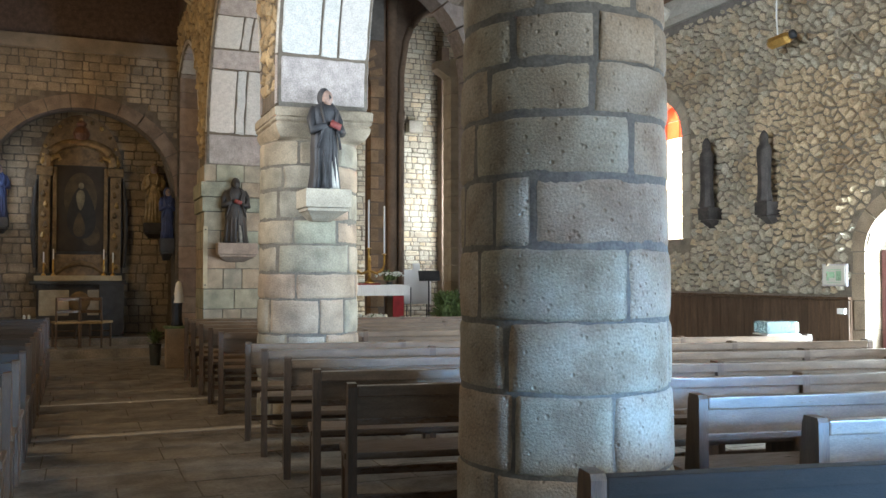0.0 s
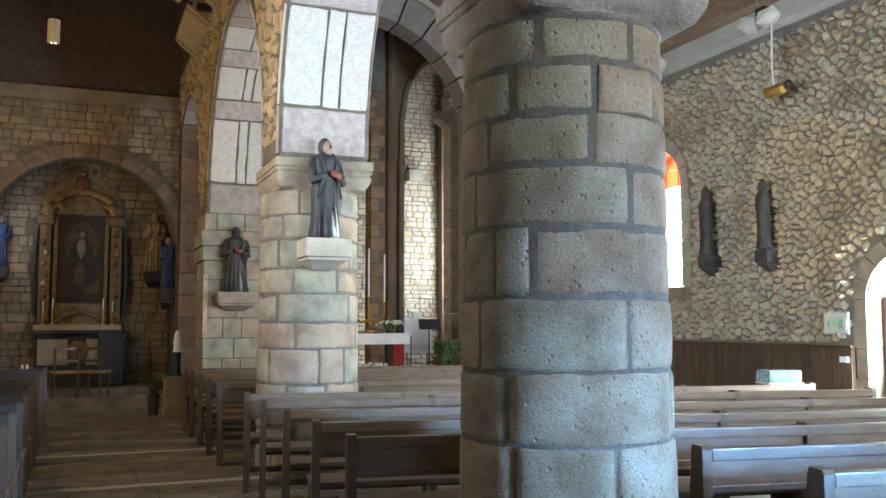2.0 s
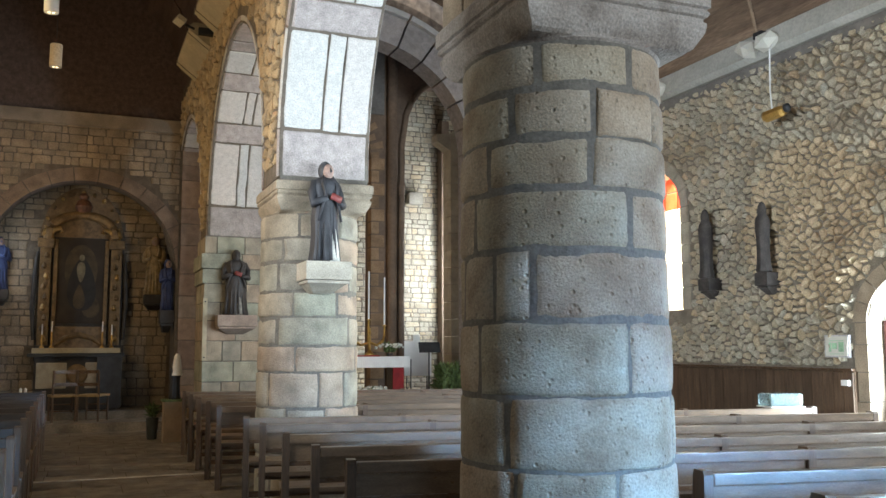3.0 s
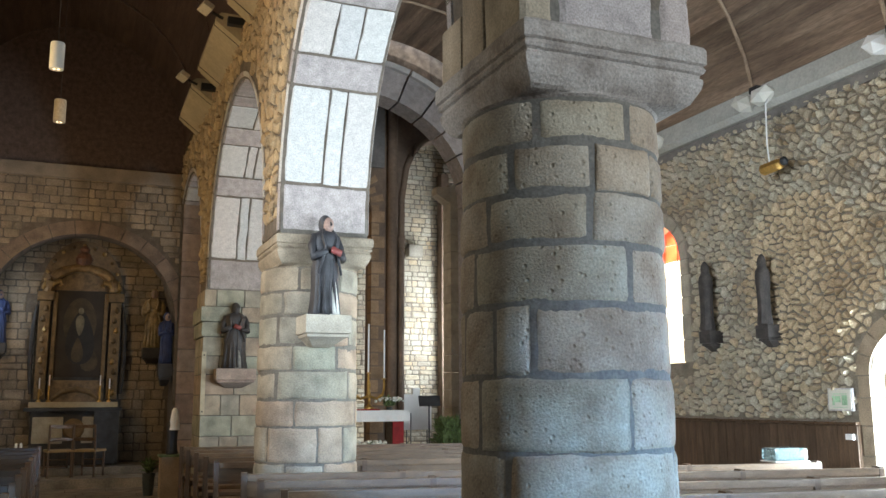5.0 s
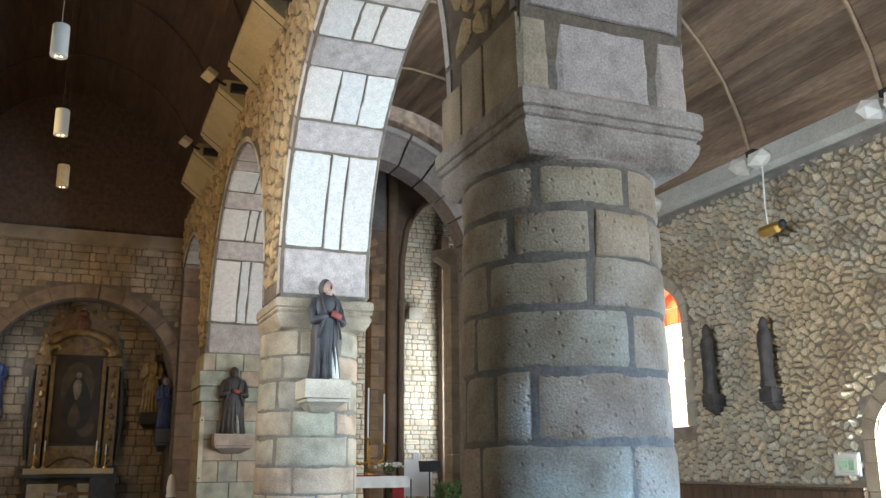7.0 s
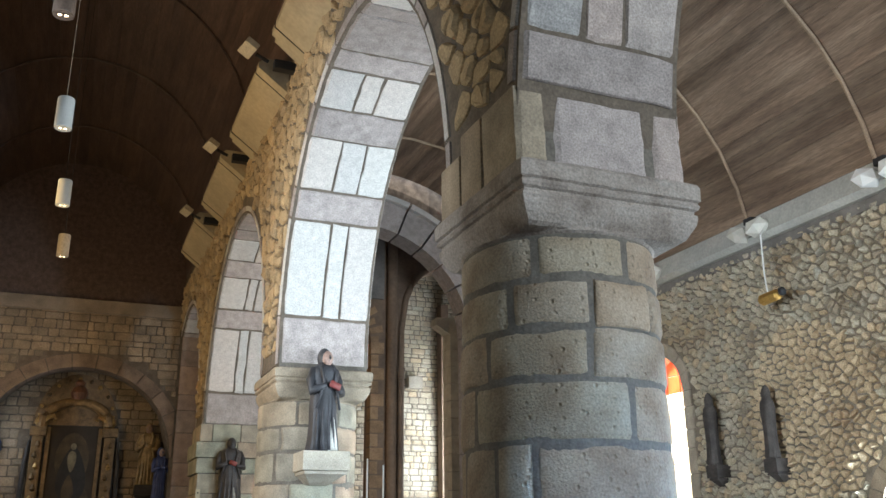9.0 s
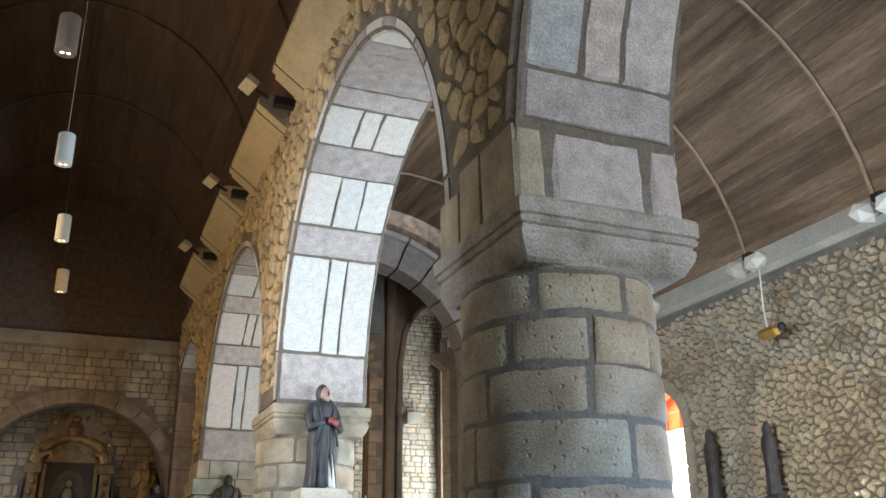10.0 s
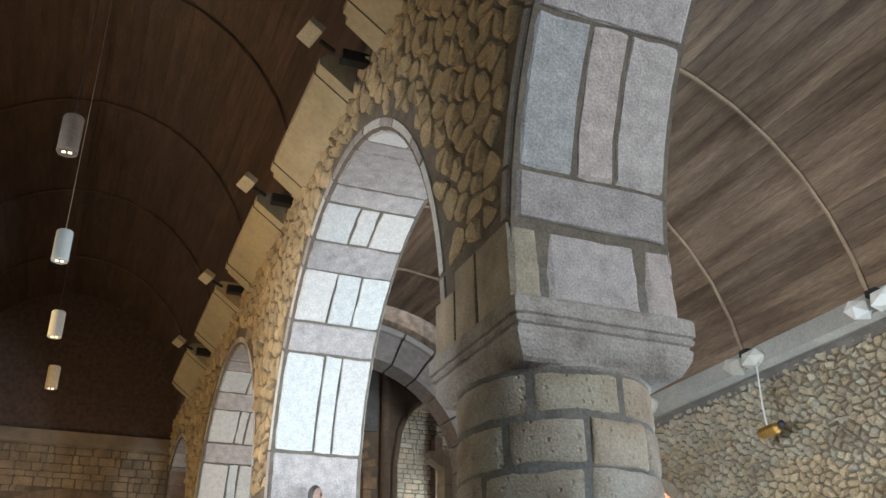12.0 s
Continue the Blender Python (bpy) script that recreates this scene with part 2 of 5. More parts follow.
def tube(points, radius, n=8, bm=None):
    """A rod along points; radius may be one number or one for each point."""
    bm = bm or bmesh.new()
    pts = [Vector(p) for p in points]
    rad = radius if isinstance(radius, (list, tuple)) else [radius] * len(pts)
    rings = []
    for i, p in enumerate(pts):
        d = (pts[min(i + 1, len(pts) - 1)] - pts[max(i - 1, 0)]).normalized()
        a = d.orthogonal().normalized() if abs(d.z) > 0.9 else d.cross(Vector((0, 0, 1))).normalized()
        b = d.cross(a)
        rings.append([bm.verts.new(p + rad[i] * (a * math.cos(t) + b * math.sin(t))) for t in (2 * math.pi * k / n for k in range(n))])
    for a, b in zip(rings, rings[1:]):
        for i in range(n):
            bm.faces.new((a[i], a[(i + 1) % n], b[(i + 1) % n], b[i]))
    bm.faces.new(rings[0][::-1])
    bm.faces.new(rings[-1])
    return bm


def prism(outline, depth, axis="y", at=0.0, bm=None):
    """An outline (u, v) pushed through depth along an axis: x gives (y, z) outlines, y gives (x, z), z gives (x, y)."""
    bm = bm or bmesh.new()
    put = {"x": lambda u, v, w: (w, u, v), "y": lambda u, v, w: (u, w, v), "z": lambda u, v, w: (u, v, w)}[axis]
    a = [bm.verts.new(put(u, v, at)) for u, v in outline]
    b = [bm.verts.new(put(u, v, at + depth)) for u, v in outline]
    bm.faces.new(a)
    bm.faces.new(b[::-1])
    for i in range(len(a)):
        j = (i + 1) % len(a)
        bm.faces.new((a[i], b[i], b[j], a[j]))
    return bm


def structure(name, bm, material, label, category="wall"):
    return tagged(part(name, bm, material), label, category, "", "structure")


def clip(poly, px, py, nx, ny):
    """The part of a convex outline that lies behind a line through (px, py) with the outward normal (nx, ny)."""
    out = []
    for (ax, ay), (bx, by) in zip(poly, poly[1:] + poly[:1]):
        da, db = (ax - px) * nx + (ay - py) * ny, (bx - px) * nx + (by - py) * ny
        if da <= 0:
            out.append((ax, ay))
        if da * db < 0:
            t = da / (da - db)
            out.append((ax + (bx - ax) * t, ay + (by - ay) * t))
    return out


def rubble_pieces(seed, u0, u1, v0, v1, size, keep, joint=0.009, wide=1.35, mess=0.40):
    """Irregular stones: cells round scattered centres, each cut back by half a joint on every side."""
    rng = random.Random(seed)
    rows, cols = int((v1 - v0) / (size * 0.86)) + 1, int((u1 - u0) / (size * wide)) + 2
    h, w = (v1 - v0) / rows, (u1 - u0) / (cols - 1)
    pts = {}
    for r in range(-1, rows + 1):
        for c in range(-1, cols + 1):
            pts[r, c] = (u0 + (c + 0.5 * (r % 2)) * w + rng.uniform(-mess, mess) * w, v0 + (r + 0.5) * h + rng.uniform(-mess, mess) * h * 0.8)
    stones = []
    for (r, c), (x, y) in pts.items():
        cell = [(x - 2 * w, y - 2 * h), (x + 2 * w, y - 2 * h), (x + 2 * w, y + 2 * h), (x - 2 * w, y + 2 * h)]
        g = joint * rng.uniform(0.3, 1.7)
        for dr in (-2, -1, 0, 1, 2):
            for dc in (-2, -1, 0, 1, 2):
                q = pts.get((r + dr, c + dc))
                if q and (dr or dc) and cell:
                    dx, dy = q[0] - x, (q[1] - y)
                    d = math.hypot(dx, dy)
                    cell = clip(cell, (x + q[0]) / 2 - dx / d * g, (y + q[1]) / 2 - dy / d * g, dx / d, dy / d)
        for px, py, nx, ny in ((u0, 0, -1, 0), (u1, 0, 1, 0), (0, v0, 0, -1), (0, v1, 0, 1)):
            cell = clip(cell, px, py, nx, ny) if cell else cell
        if len(cell) < 3:
            continue
        us, vs = [p[0] for p in cell], [p[1] for p in cell]
        hu, hv = (max(us) - min(us)) / 2, (max(vs) - min(vs)) / 2
        cu, cv = sum(us) / len(us), sum(vs) / len(vs)
        if hu < 0.02 or hv < 0.02 or not keep(cu, cv, hu, hv):
            continue
        # blunt the corners
        ring = []
        for i, (px, py) in enumerate(cell):
            (ax, ay), (bx, by) = cell[i - 1], cell[(i + 1) % len(cell)]
            k = rng.uniform(0.12, 0.30)
            ring += [(px + (ax - px) * k, py + (ay - py) * k), (px + (bx - px) * k, py + (by - py) * k)]
        stones.append((ring, (cu, cv), rng.uniform(0.014, 0.042)))
    return stones


def coursed_pieces(seed, u0, u1, v0, v1, size, keep, joint=0.006):
    """Roughly squared stones in uneven courses, with cut corners."""
    rng = random.Random(seed)
    stones, v = [], v0
    while v < v1 - 0.04:
        h = min(size * rng.uniform(0.6, 1.1), v1 - v)
        u = u0 - rng.uniform(0, size)
        while u < u1:
            w = size * rng.choice((0.6, 0.9, 1.2, 1.6, 2.1)) * rng.uniform(0.85, 1.2)
            a, b = max(u, u0), min(u + w, u1)
            u += w
            cu, cv, hw, hh = (a + b) / 2, v + h / 2, (b - a) / 2 - joint, h / 2 - joint
            if hw < 0.02 or hh < 0.02 or not keep(cu, cv, hw, hh):
                continue
            ring = []
            for sx, sy, flip in ((1, 1, 0), (-1, 1, 1), (-1, -1, 0), (1, -1, 1)):
                duo = [(cu + sx * hw, cv + sy * hh * (1 - rng.uniform(0.1, 0.4))), (cu + sx * hw * (1 - rng.uniform(0.06, 0.25)), cv + sy * hh)]
                ring += [(p + rng.uniform(-0.008, 0.008), q + rng.uniform(-0.008, 0.008)) for p, q in (duo[::-1] if flip else duo)]
            stones.append((ring, (cu, cv), rng.uniform(0.008, 0.024)))
        v += h
    return stones


def lay_rubble(parent, stones, put, material, name="stone", singles=0, near=None, swell=1.0):
    """The stones as solid pieces on a wall; the nearest as parts of their own, the rest as one."""
    if near:
        stones = sorted(stones, key=lambda s: (s[1][0] - near[0]) ** 2 + (s[1][1] - near[1]) ** 2)
    verts, faces = [], []
    for i, (ring, (cu, cv), d) in enumerate(stones):
        n = len(ring)
        vs = [put(u, v, -0.01) for u, v in ring]
        d *= swell
        vs += [put(cu + (u - cu) * 0.92, cv + (v - cv) * 0.92, d * 0.60) for u, v in ring]
        tu, tv = math.sin(cu * 91.7 + cv * 37.1), math.sin(cu * 53.3 - cv * 71.9)  # each face tilts its own way
        vs += [put(cu + (u - cu) * 0.66, cv + (v - cv) * 0.66, d * (1 + 0.35 * tu * (1 if u > cu else -1) + 0.35 * tv * (1 if v > cv else -1))) for u, v in ring]
        fs = [(k, (k + 1) % n, n + (k + 1) % n, n + k) for k in range(n)]
        fs += [(n + k, n + (k + 1) % n, 2 * n + (k + 1) % n, 2 * n + k) for k in range(n)]
        fs.append(tuple(range(2 * n, 3 * n)))
        if i < singles:
            piece(name, vs, fs, material, parent)
        else:
            o = len(verts)
            verts += vs
            faces += [tuple(o + k for k in f) for f in fs]
    if verts:
        tagged(piece("stones", verts, faces, material, parent), kind="stuff")


# ---- plan ----
ARC0, ARC1, ARCX = 1.74, 2.64, 2.157           # the arcade wall: nave face, aisle face, line of the columns
BAY, COL_Y = 5.08, 3.70                        # distance of the columns, first column
CENTRES = [COL_Y + BAY * (k - 0.5) for k in range(4)]
SPAN, RISE, SPRING = 2.10, 2.30, 3.25          # arches: half width, rise, foot
WALL_TOP, WALL_S, END_Y, WEST_Y = 6.1, 7.60, 17.5, -5.5
NORTH_X = -2.4


def arch(cy, a, extra=0.0):
    return cy + (SPAN + extra) * math.cos(a), SPRING + (RISE + extra) * math.sin(a)


# ---- large structure ----
structure("floor", box(NORTH_X - 0.3, WALL_S + 0.6, WEST_Y - 0.4, 22.0, -0.3, -0.006), FLOOR_BED, "worn grey-brown stone floor with dark joints", "floor")
structure("ground", box(-60, 80, -60, 90, -0.5, -0.31), EARTH, "pale gravel ground outside the church", "ground")

# arcade wall core, a sheet of strips over each arch
bm = bmesh.new()
for cy in CENTRES:
    n = 28
    ang = [math.pi * k / n for k in range(n + 1)]
    pts = [arch(cy, a, 0.015) for a in ang]
    pts = [(cy + BAY / 2, SPRING - 0.15)] + [(pts[0][0], SPRING - 0.15)] + pts + [(pts[-1][0], SPRING - 0.15), (cy - BAY / 2, SPRING - 0.15)]
    for x in (ARC0, ARC1):
        low = [bm.verts.new((x, y, z)) for y, z in pts]
        top = [bm.verts.new((x, y, WALL_TOP + (2.0 if x == ARC1 else 0.3))) for y, z in pts]
        for i in range(len(pts) - 1):
            if abs(pts[i][0] - pts[i + 1][0]) > 1e-5:
                bm.faces.new((low[i], low[i + 1], top[i + 1], top[i]))
        if x == ARC0:
            first = low
    for i in range(len(pts) - 1):
        bm.faces.new((first[i], first[i + 1], low[i + 1], low[i]))
wall_arcade = structure("wall_arcade", bm, DARK_MORTAR, "ochre rubble stone arcade wall with round arches")


def pierced(axis, at, depth, u0, u1, top, openings, bm=None):
    """A wall with arched openings (u from, u to, sill, spring, rise, pointed): thick strips that leave the openings free."""
    bm = bm or bmesh.new()
    cuts = {u0, u1}
    for a, b, sill, spring, rise, point in openings:
        cuts |= {a + (b - a) * k / 14 for k in range(15)}
    cuts = sorted(c for c in cuts if u0 <= c <= u1)

    def crown(o, u):
        a, b, sill, spring, rise, point = o
        s = min(1.0, abs((u - (a + b) / 2) / ((b - a) / 2)))
        if point:  # two arcs that meet in a point
            r = (1 + (rise / ((b - a) / 2)) ** 2) / 2
            return spring + (b - a) / 2 * math.sqrt(max(0, r * r - (r - 1 + s) ** 2))
        return spring + rise * math.sqrt(max(0, 1 - s * s))

    for a, b in zip(cuts, cuts[1:]):
        if b - a < 1e-6:
            continue
        hole = [o for o in openings if o[0] - 1e-6 <= a and b <= o[1] + 1e-6]
        if not hole:
            prism([(a, 0), (b, 0), (b, top), (a, top)], depth, axis, at, bm)
            continue
        o = hole[0]
        if o[2] > 0:
            prism([(a, 0), (b, 0), (b, o[2]), (a, o[2])], depth, axis, at, bm)
        prism([(a, crown(o, a)), (b, crown(o, b)), (b, top), (a, top)], depth, axis, at, bm)
    return bm


DOOR = (5.52, 6.82, 0.0, 1.70, 0.52, False)
WINDOW = (9.82, 11.0, 1.95, 3.35, 0.59, False)
NEAR_WINDOW = (-0.1, 1.3, 0.0, 1.6, 0.6, False)
SOUTH_TOP = 5.05
wall_south = structure("wall_south", pierced("x", WALL_S, 0.6, WEST_Y, 14.2, SOUTH_TOP + 0.1, [DOOR, WINDOW, NEAR_WINDOW]), SOUTH_MORTAR,
                       "grey-beige rubble stone south wall with an arched door and window")
structure("wall_chapel_south", pierced("x", WALL_S + 0.3, 0.5, 14.2, 22.0, 9.0, [(15.6, 17.4, 1.4, 4.4, 0.9, False)]), GREY_PLASTER, "plain plaster south wall of the choir")
structure("wall_north", pierced("x", NORTH_X - 0.4, 0.4, WEST_Y, END_Y + 1.5, 7.2, [(4.6, 5.8, 2.2, 4.1, 0.6, False), (8.3, 9.5, 2.6, 4.6, 0.6, False)]), CONCRETE, "plain rendered north wall of the nave")
structure("wall_west", pierced("y", WEST_Y - 0.4, 0.4, NORTH_X - 0.4, WALL_S + 0.6, 9.0, [(-0.8, 1.2, 0.0, 2.6, 0.8, False), (4.8, 7.2, 0.0, 4.2, 1.0, False)]), CONCRETE, "plain rendered west wall behind the pews")
wall_end = structure("wall_end", pierced("y", END_Y, 0.5, NORTH_X, ARC0 + 0.06, 5.75, [(-1.62, 1.70, 0.0, 2.95, 1.6, False)]), DARK_MORTAR,
                     "brown rubble stone end wall with a wide round arch")
structure("wall_niche", box(NORTH_X, ARC0 + 0.4, END_Y + 1.25, END_Y + 1.5, 0, 7.0), DARK_MORTAR, "dark stone back wall of the altar recess")


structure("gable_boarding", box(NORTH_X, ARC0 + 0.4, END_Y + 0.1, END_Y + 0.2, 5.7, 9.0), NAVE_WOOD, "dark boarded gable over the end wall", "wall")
BEAM_BROWN = mat("brown_beam", (0.24, 0.195, 0.15), 0.8, scale=3, spread=0.25, bump=0.3)
structure("wall_beam", box(NORTH_X, ARC0 - 0.03, END_Y - 0.1, END_Y + 0.25, 5.57, 5.82, 0.015), BEAM_BROWN, "plastered beam across the end wall", "beam")
wall_arcade_end = structure("wall_arcade_end", box(ARC0 + 0.06, ARC1, END_Y + 0.0, END_Y + 5, 0, 8), MORTAR, "plain wall that closes the arcade", "wall")


# aisle vault and nave vault of boards
def vault(name, cx, cz, rx, rz, y0, y1, a0, a1, n, label, wood):
    bm = bmesh.new()
    for i in range(n):
        g = 0.0005
        s, e = a0 + (a1 - a0) * i / n + g, a0 + (a1 - a0) * (i + 1) / n - g
        ring = [(cx + (rx + d) * math.cos(t), cz + (rz + d) * math.sin(t)) for d, t in ((0, s), (0, e), (0.03, e), (0.03, s))]
        rows = [[bm.verts.new((x, y, z)) for x, z in ring] for y in (y0, y1)]
        for k in range(4):
            bm.faces.new((rows[0][k], rows[0][(k + 1) % 4], rows[1][(k + 1) % 4], rows[1][k]))
        bm.faces.new(rows[0])
        bm.faces.new(rows[1][::-1])
    m = 24
    out = [[bm.verts.new((cx + (rx + 0.035) * math.cos(t), y, cz + (rz + 0.035) * math.sin(t))) for t in (a0 + (a1 - a0) * k / m for k in range(m + 1))] for y in (y0, y1)]
    for k in range(m):
        bm.faces.new((out[0][k], out[0][k + 1], out[1][k + 1], out[1][k]))
    return structure(name, bm, wood, label, "ceiling")


AX, AZ, AR = 4.45, 4.65, 3.1
VA0, VA1 = math.asin(0.42 / 3.1), math.acos(-1.86 / 3.1)
vault("ceiling_aisle", AX, AZ, AR, AR, WEST_Y, 13.95, VA0, VA1, 40, "brown boarded barrel ceiling of the aisle, water-stained", CEILING_WOOD)
NX, NZ, NRX, NRZ = -0.33, 6.2, 2.09, 2.4
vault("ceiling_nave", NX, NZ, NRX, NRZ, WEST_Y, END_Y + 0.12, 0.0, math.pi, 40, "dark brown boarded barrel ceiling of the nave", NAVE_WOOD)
structure("ceiling_choir", box(ARC1 - 0.2, WALL_S + 1, 13.9, 22.5, 8.6, 8.8), PLASTER_BROWN, "dark ceiling of the choir", "ceiling")
structure("ceiling_recess", box(NORTH_X, ARC0 + 0.4, END_Y + 0.5, END_Y + 1.5, 6.0, 6.2), PLASTER_BROWN, "dark vault of the altar recess", "ceiling")

# ---- voussoirs of the arches ----
JOINTS = [-4, 8, 32, 40, 54, 62.5, 75, 82, 98, 105, 117.5, 126, 140, 148, 172, 184]
RINGS = thing("arcade_arch", "round arches of pale and pinkish dressed granite bands", "arch", kind="structure")
RING_DEPTH, CH = 0.10, 0.045


def voussoir(cy, a0, a1, x0, x1, left, right, material, rng):
    """One stone of the soffit, with a chamfer where it meets a face of the wall and hand-cut, slightly wavy edges."""
    d0 = rng.uniform(-0.005, 0.006)
    xa, xb = (x0 + CH if left else x0 + 0.008), (x1 - CH if right else x1 - 0.008)
    section = [(x0 - 0.012, RING_DEPTH), (x0 - 0.012, CH)] if left else [(x0, RING_DEPTH), (x0, d0 + 0.012)]
    k = max(3, int((xb - xa) / 0.09))
    section += [(xa + (xb - xa) * i / k, d0) for i in range(k + 1)]
    section += [(x1 + 0.012, CH), (x1 + 0.012, RING_DEPTH)] if right else [(x1, d0 + 0.012), (x1, RING_DEPTH)]
    n, seed = len(section), rng.uniform(0, 99)
    steps = [0.0, 0.03, 0.28, 0.5, 0.72, 0.97, 1.0]
    verts, faces = [], []
    for f in steps:
        for i, (x, d) in enumerate(section):
            a = a0 + (a1 - a0) * f
            if f in (0.0, 1.0, 0.03, 0.97):
                a += 0.0045 * noise.noise((x * 9, seed, f)) + (0.004 * noise.noise((x * 28, seed, f)))
            inner = 2 <= i < n - 2
            dd = d + (0.010 if f in (0.0, 1.0) and inner else 0.0) + (0.005 * noise.noise((x * 7, a * 9, seed)) if inner else 0)
            xx = x + (0.013 * noise.noise((a * 22, x, seed)) if (i in (1, 2) and not left) or (i in (n - 3, n - 2) and not right) else 0)
            if a < 0:
                y, z = cy + SPAN + dd, SPRING + SPAN * a
            elif a > math.pi:
                y, z = cy - SPAN - dd, SPRING - SPAN * (a - math.pi)
            else:
                y, z = arch(cy, a, dd)
            verts.append((xx, y, z))
    for i in range(len(steps) - 1):
        for j in range(n):
            faces.append((i * n + j, i * n + (j + 1) % n, (i + 1) * n + (j + 1) % n, (i + 1) * n + j))
    faces.append(tuple(range(n)))
    faces.append(tuple(range((len(steps) - 1) * n, len(steps) * n))[::-1])
    piece("voussoir", verts, faces, material, RINGS)


rng = random.Random(4)
JOINTS_WEST = [7.2, 13.8, 34.4, 43, 57, 65, 76, 83, 97, 105, 117.5, 126, 140, 148, 172, 184]
for b, cy in enumerate(CENTRES):
    joints = JOINTS if b else JOINTS_WEST
    for i, (a0, a1) in enumerate(zip(joints, joints[1:])):
        g = 0.26 + rng.uniform(0, 0.16)
        a0, a1 = radians(a0 + g), radians(a1 - g)
        x0, x1 = ARC0, ARC1
        wide = a1 - a0
        if i % 2 == 0 or i == 7:
            voussoir(cy, a0, a1, x0, x1, True, True, PINK_GRANITE, rng)
        else:
            c1, c2 = x0 + (x1 - x0) * rng.uniform(0.37, 0.46), x0 + (x1 - x0) * rng.uniform(0.60, 0.68)
            for p, q, l, r in ((x0, c1, True, False), (c1, c2, False, False), (c2, x1, False, True)):
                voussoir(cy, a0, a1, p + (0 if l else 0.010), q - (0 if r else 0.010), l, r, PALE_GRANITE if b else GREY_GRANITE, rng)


# ---- columns ----
def drum_stone(a0, a1, z0, z1, r0, r1, rng, material, parent, name="stone"):
    """A curved block of a round column, with worn, uneven edges and a slightly bulging face."""
    n = max(8, int((a1 - a0) / 0.085))
    dr, seed = rng.uniform(-0.004, 0.009), rng.uniform(0, 99)
    levels = [0.0, 0.04, 0.13, 0.38, 0.62, 0.87, 0.96, 1.0]
    rows = []
    for t in levels:
        row = []
        for i in range(n + 1):
            f = (0.0, 0.035, 0.1)[i] if i < 3 else ((1.0, 0.965, 0.9)[n - i] if n - i < 3 else 0.1 + 0.8 * (i - 2) / (n - 4))
            a = a0 + (a1 - a0) * f
            edge = min(t, 1 - t) * (z1 - z0) / 0.014
            edge = min(edge, min(f, 1 - f) * (a1 - a0) * r0 / 0.014)
            worn = 0.007 * max(0.0, 1 - edge) + 0.007 * max(0.0, 1 - edge / 3.2) ** 2
            z = z0 + (z1 - z0) * t
            if t in (0.0, 1.0):
                z += 0.011 * noise.noise((a * 4, seed, t * 7)) + 0.007 * noise.noise((a * 15, seed, t * 7))
            if i in (0, n):
                a += (0.012 * noise.noise((z * 9, seed, f * 5)) + 0.006 * noise.noise((z * 30, seed, f * 5))) / r0
            r = r0 + (r1 - r0) * t + dr - worn + 0.005 * noise.noise((a * 3, z * 6, seed)) + 0.003 * noise.noise((a * 12, z * 22, seed))
            row.append((r * math.cos(a), r * math.sin(a), z))
        rows.append(row)
    w, m = n + 1, len(levels)
    verts = [v for r in rows for v in r]
    faces = [(j * w + i, j * w + i + 1, (j + 1) * w + i + 1, (j + 1) * w + i) for j in range(m - 1) for i in range(n)]
    back = len(verts)
    verts += [(v[0] * 0.9, v[1] * 0.9, v[2]) for r in (rows[0], rows[-1]) for v in r]
    faces += [(back + i, back + i + 1, i + 1, i) for i in range(n)]
    faces += [((m - 1) * w + i, (m - 1) * w + i + 1, back + w + i + 1, back + w + i) for i in range(n)]
    for i in (0, n):
        faces.append(tuple(j * w + i for j in range(m)) + (back + w + i, back + i))
    ob = piece(name, verts, faces, material, parent)
    ob.data.polygons.foreach_set("use_smooth", [True] * len(faces))


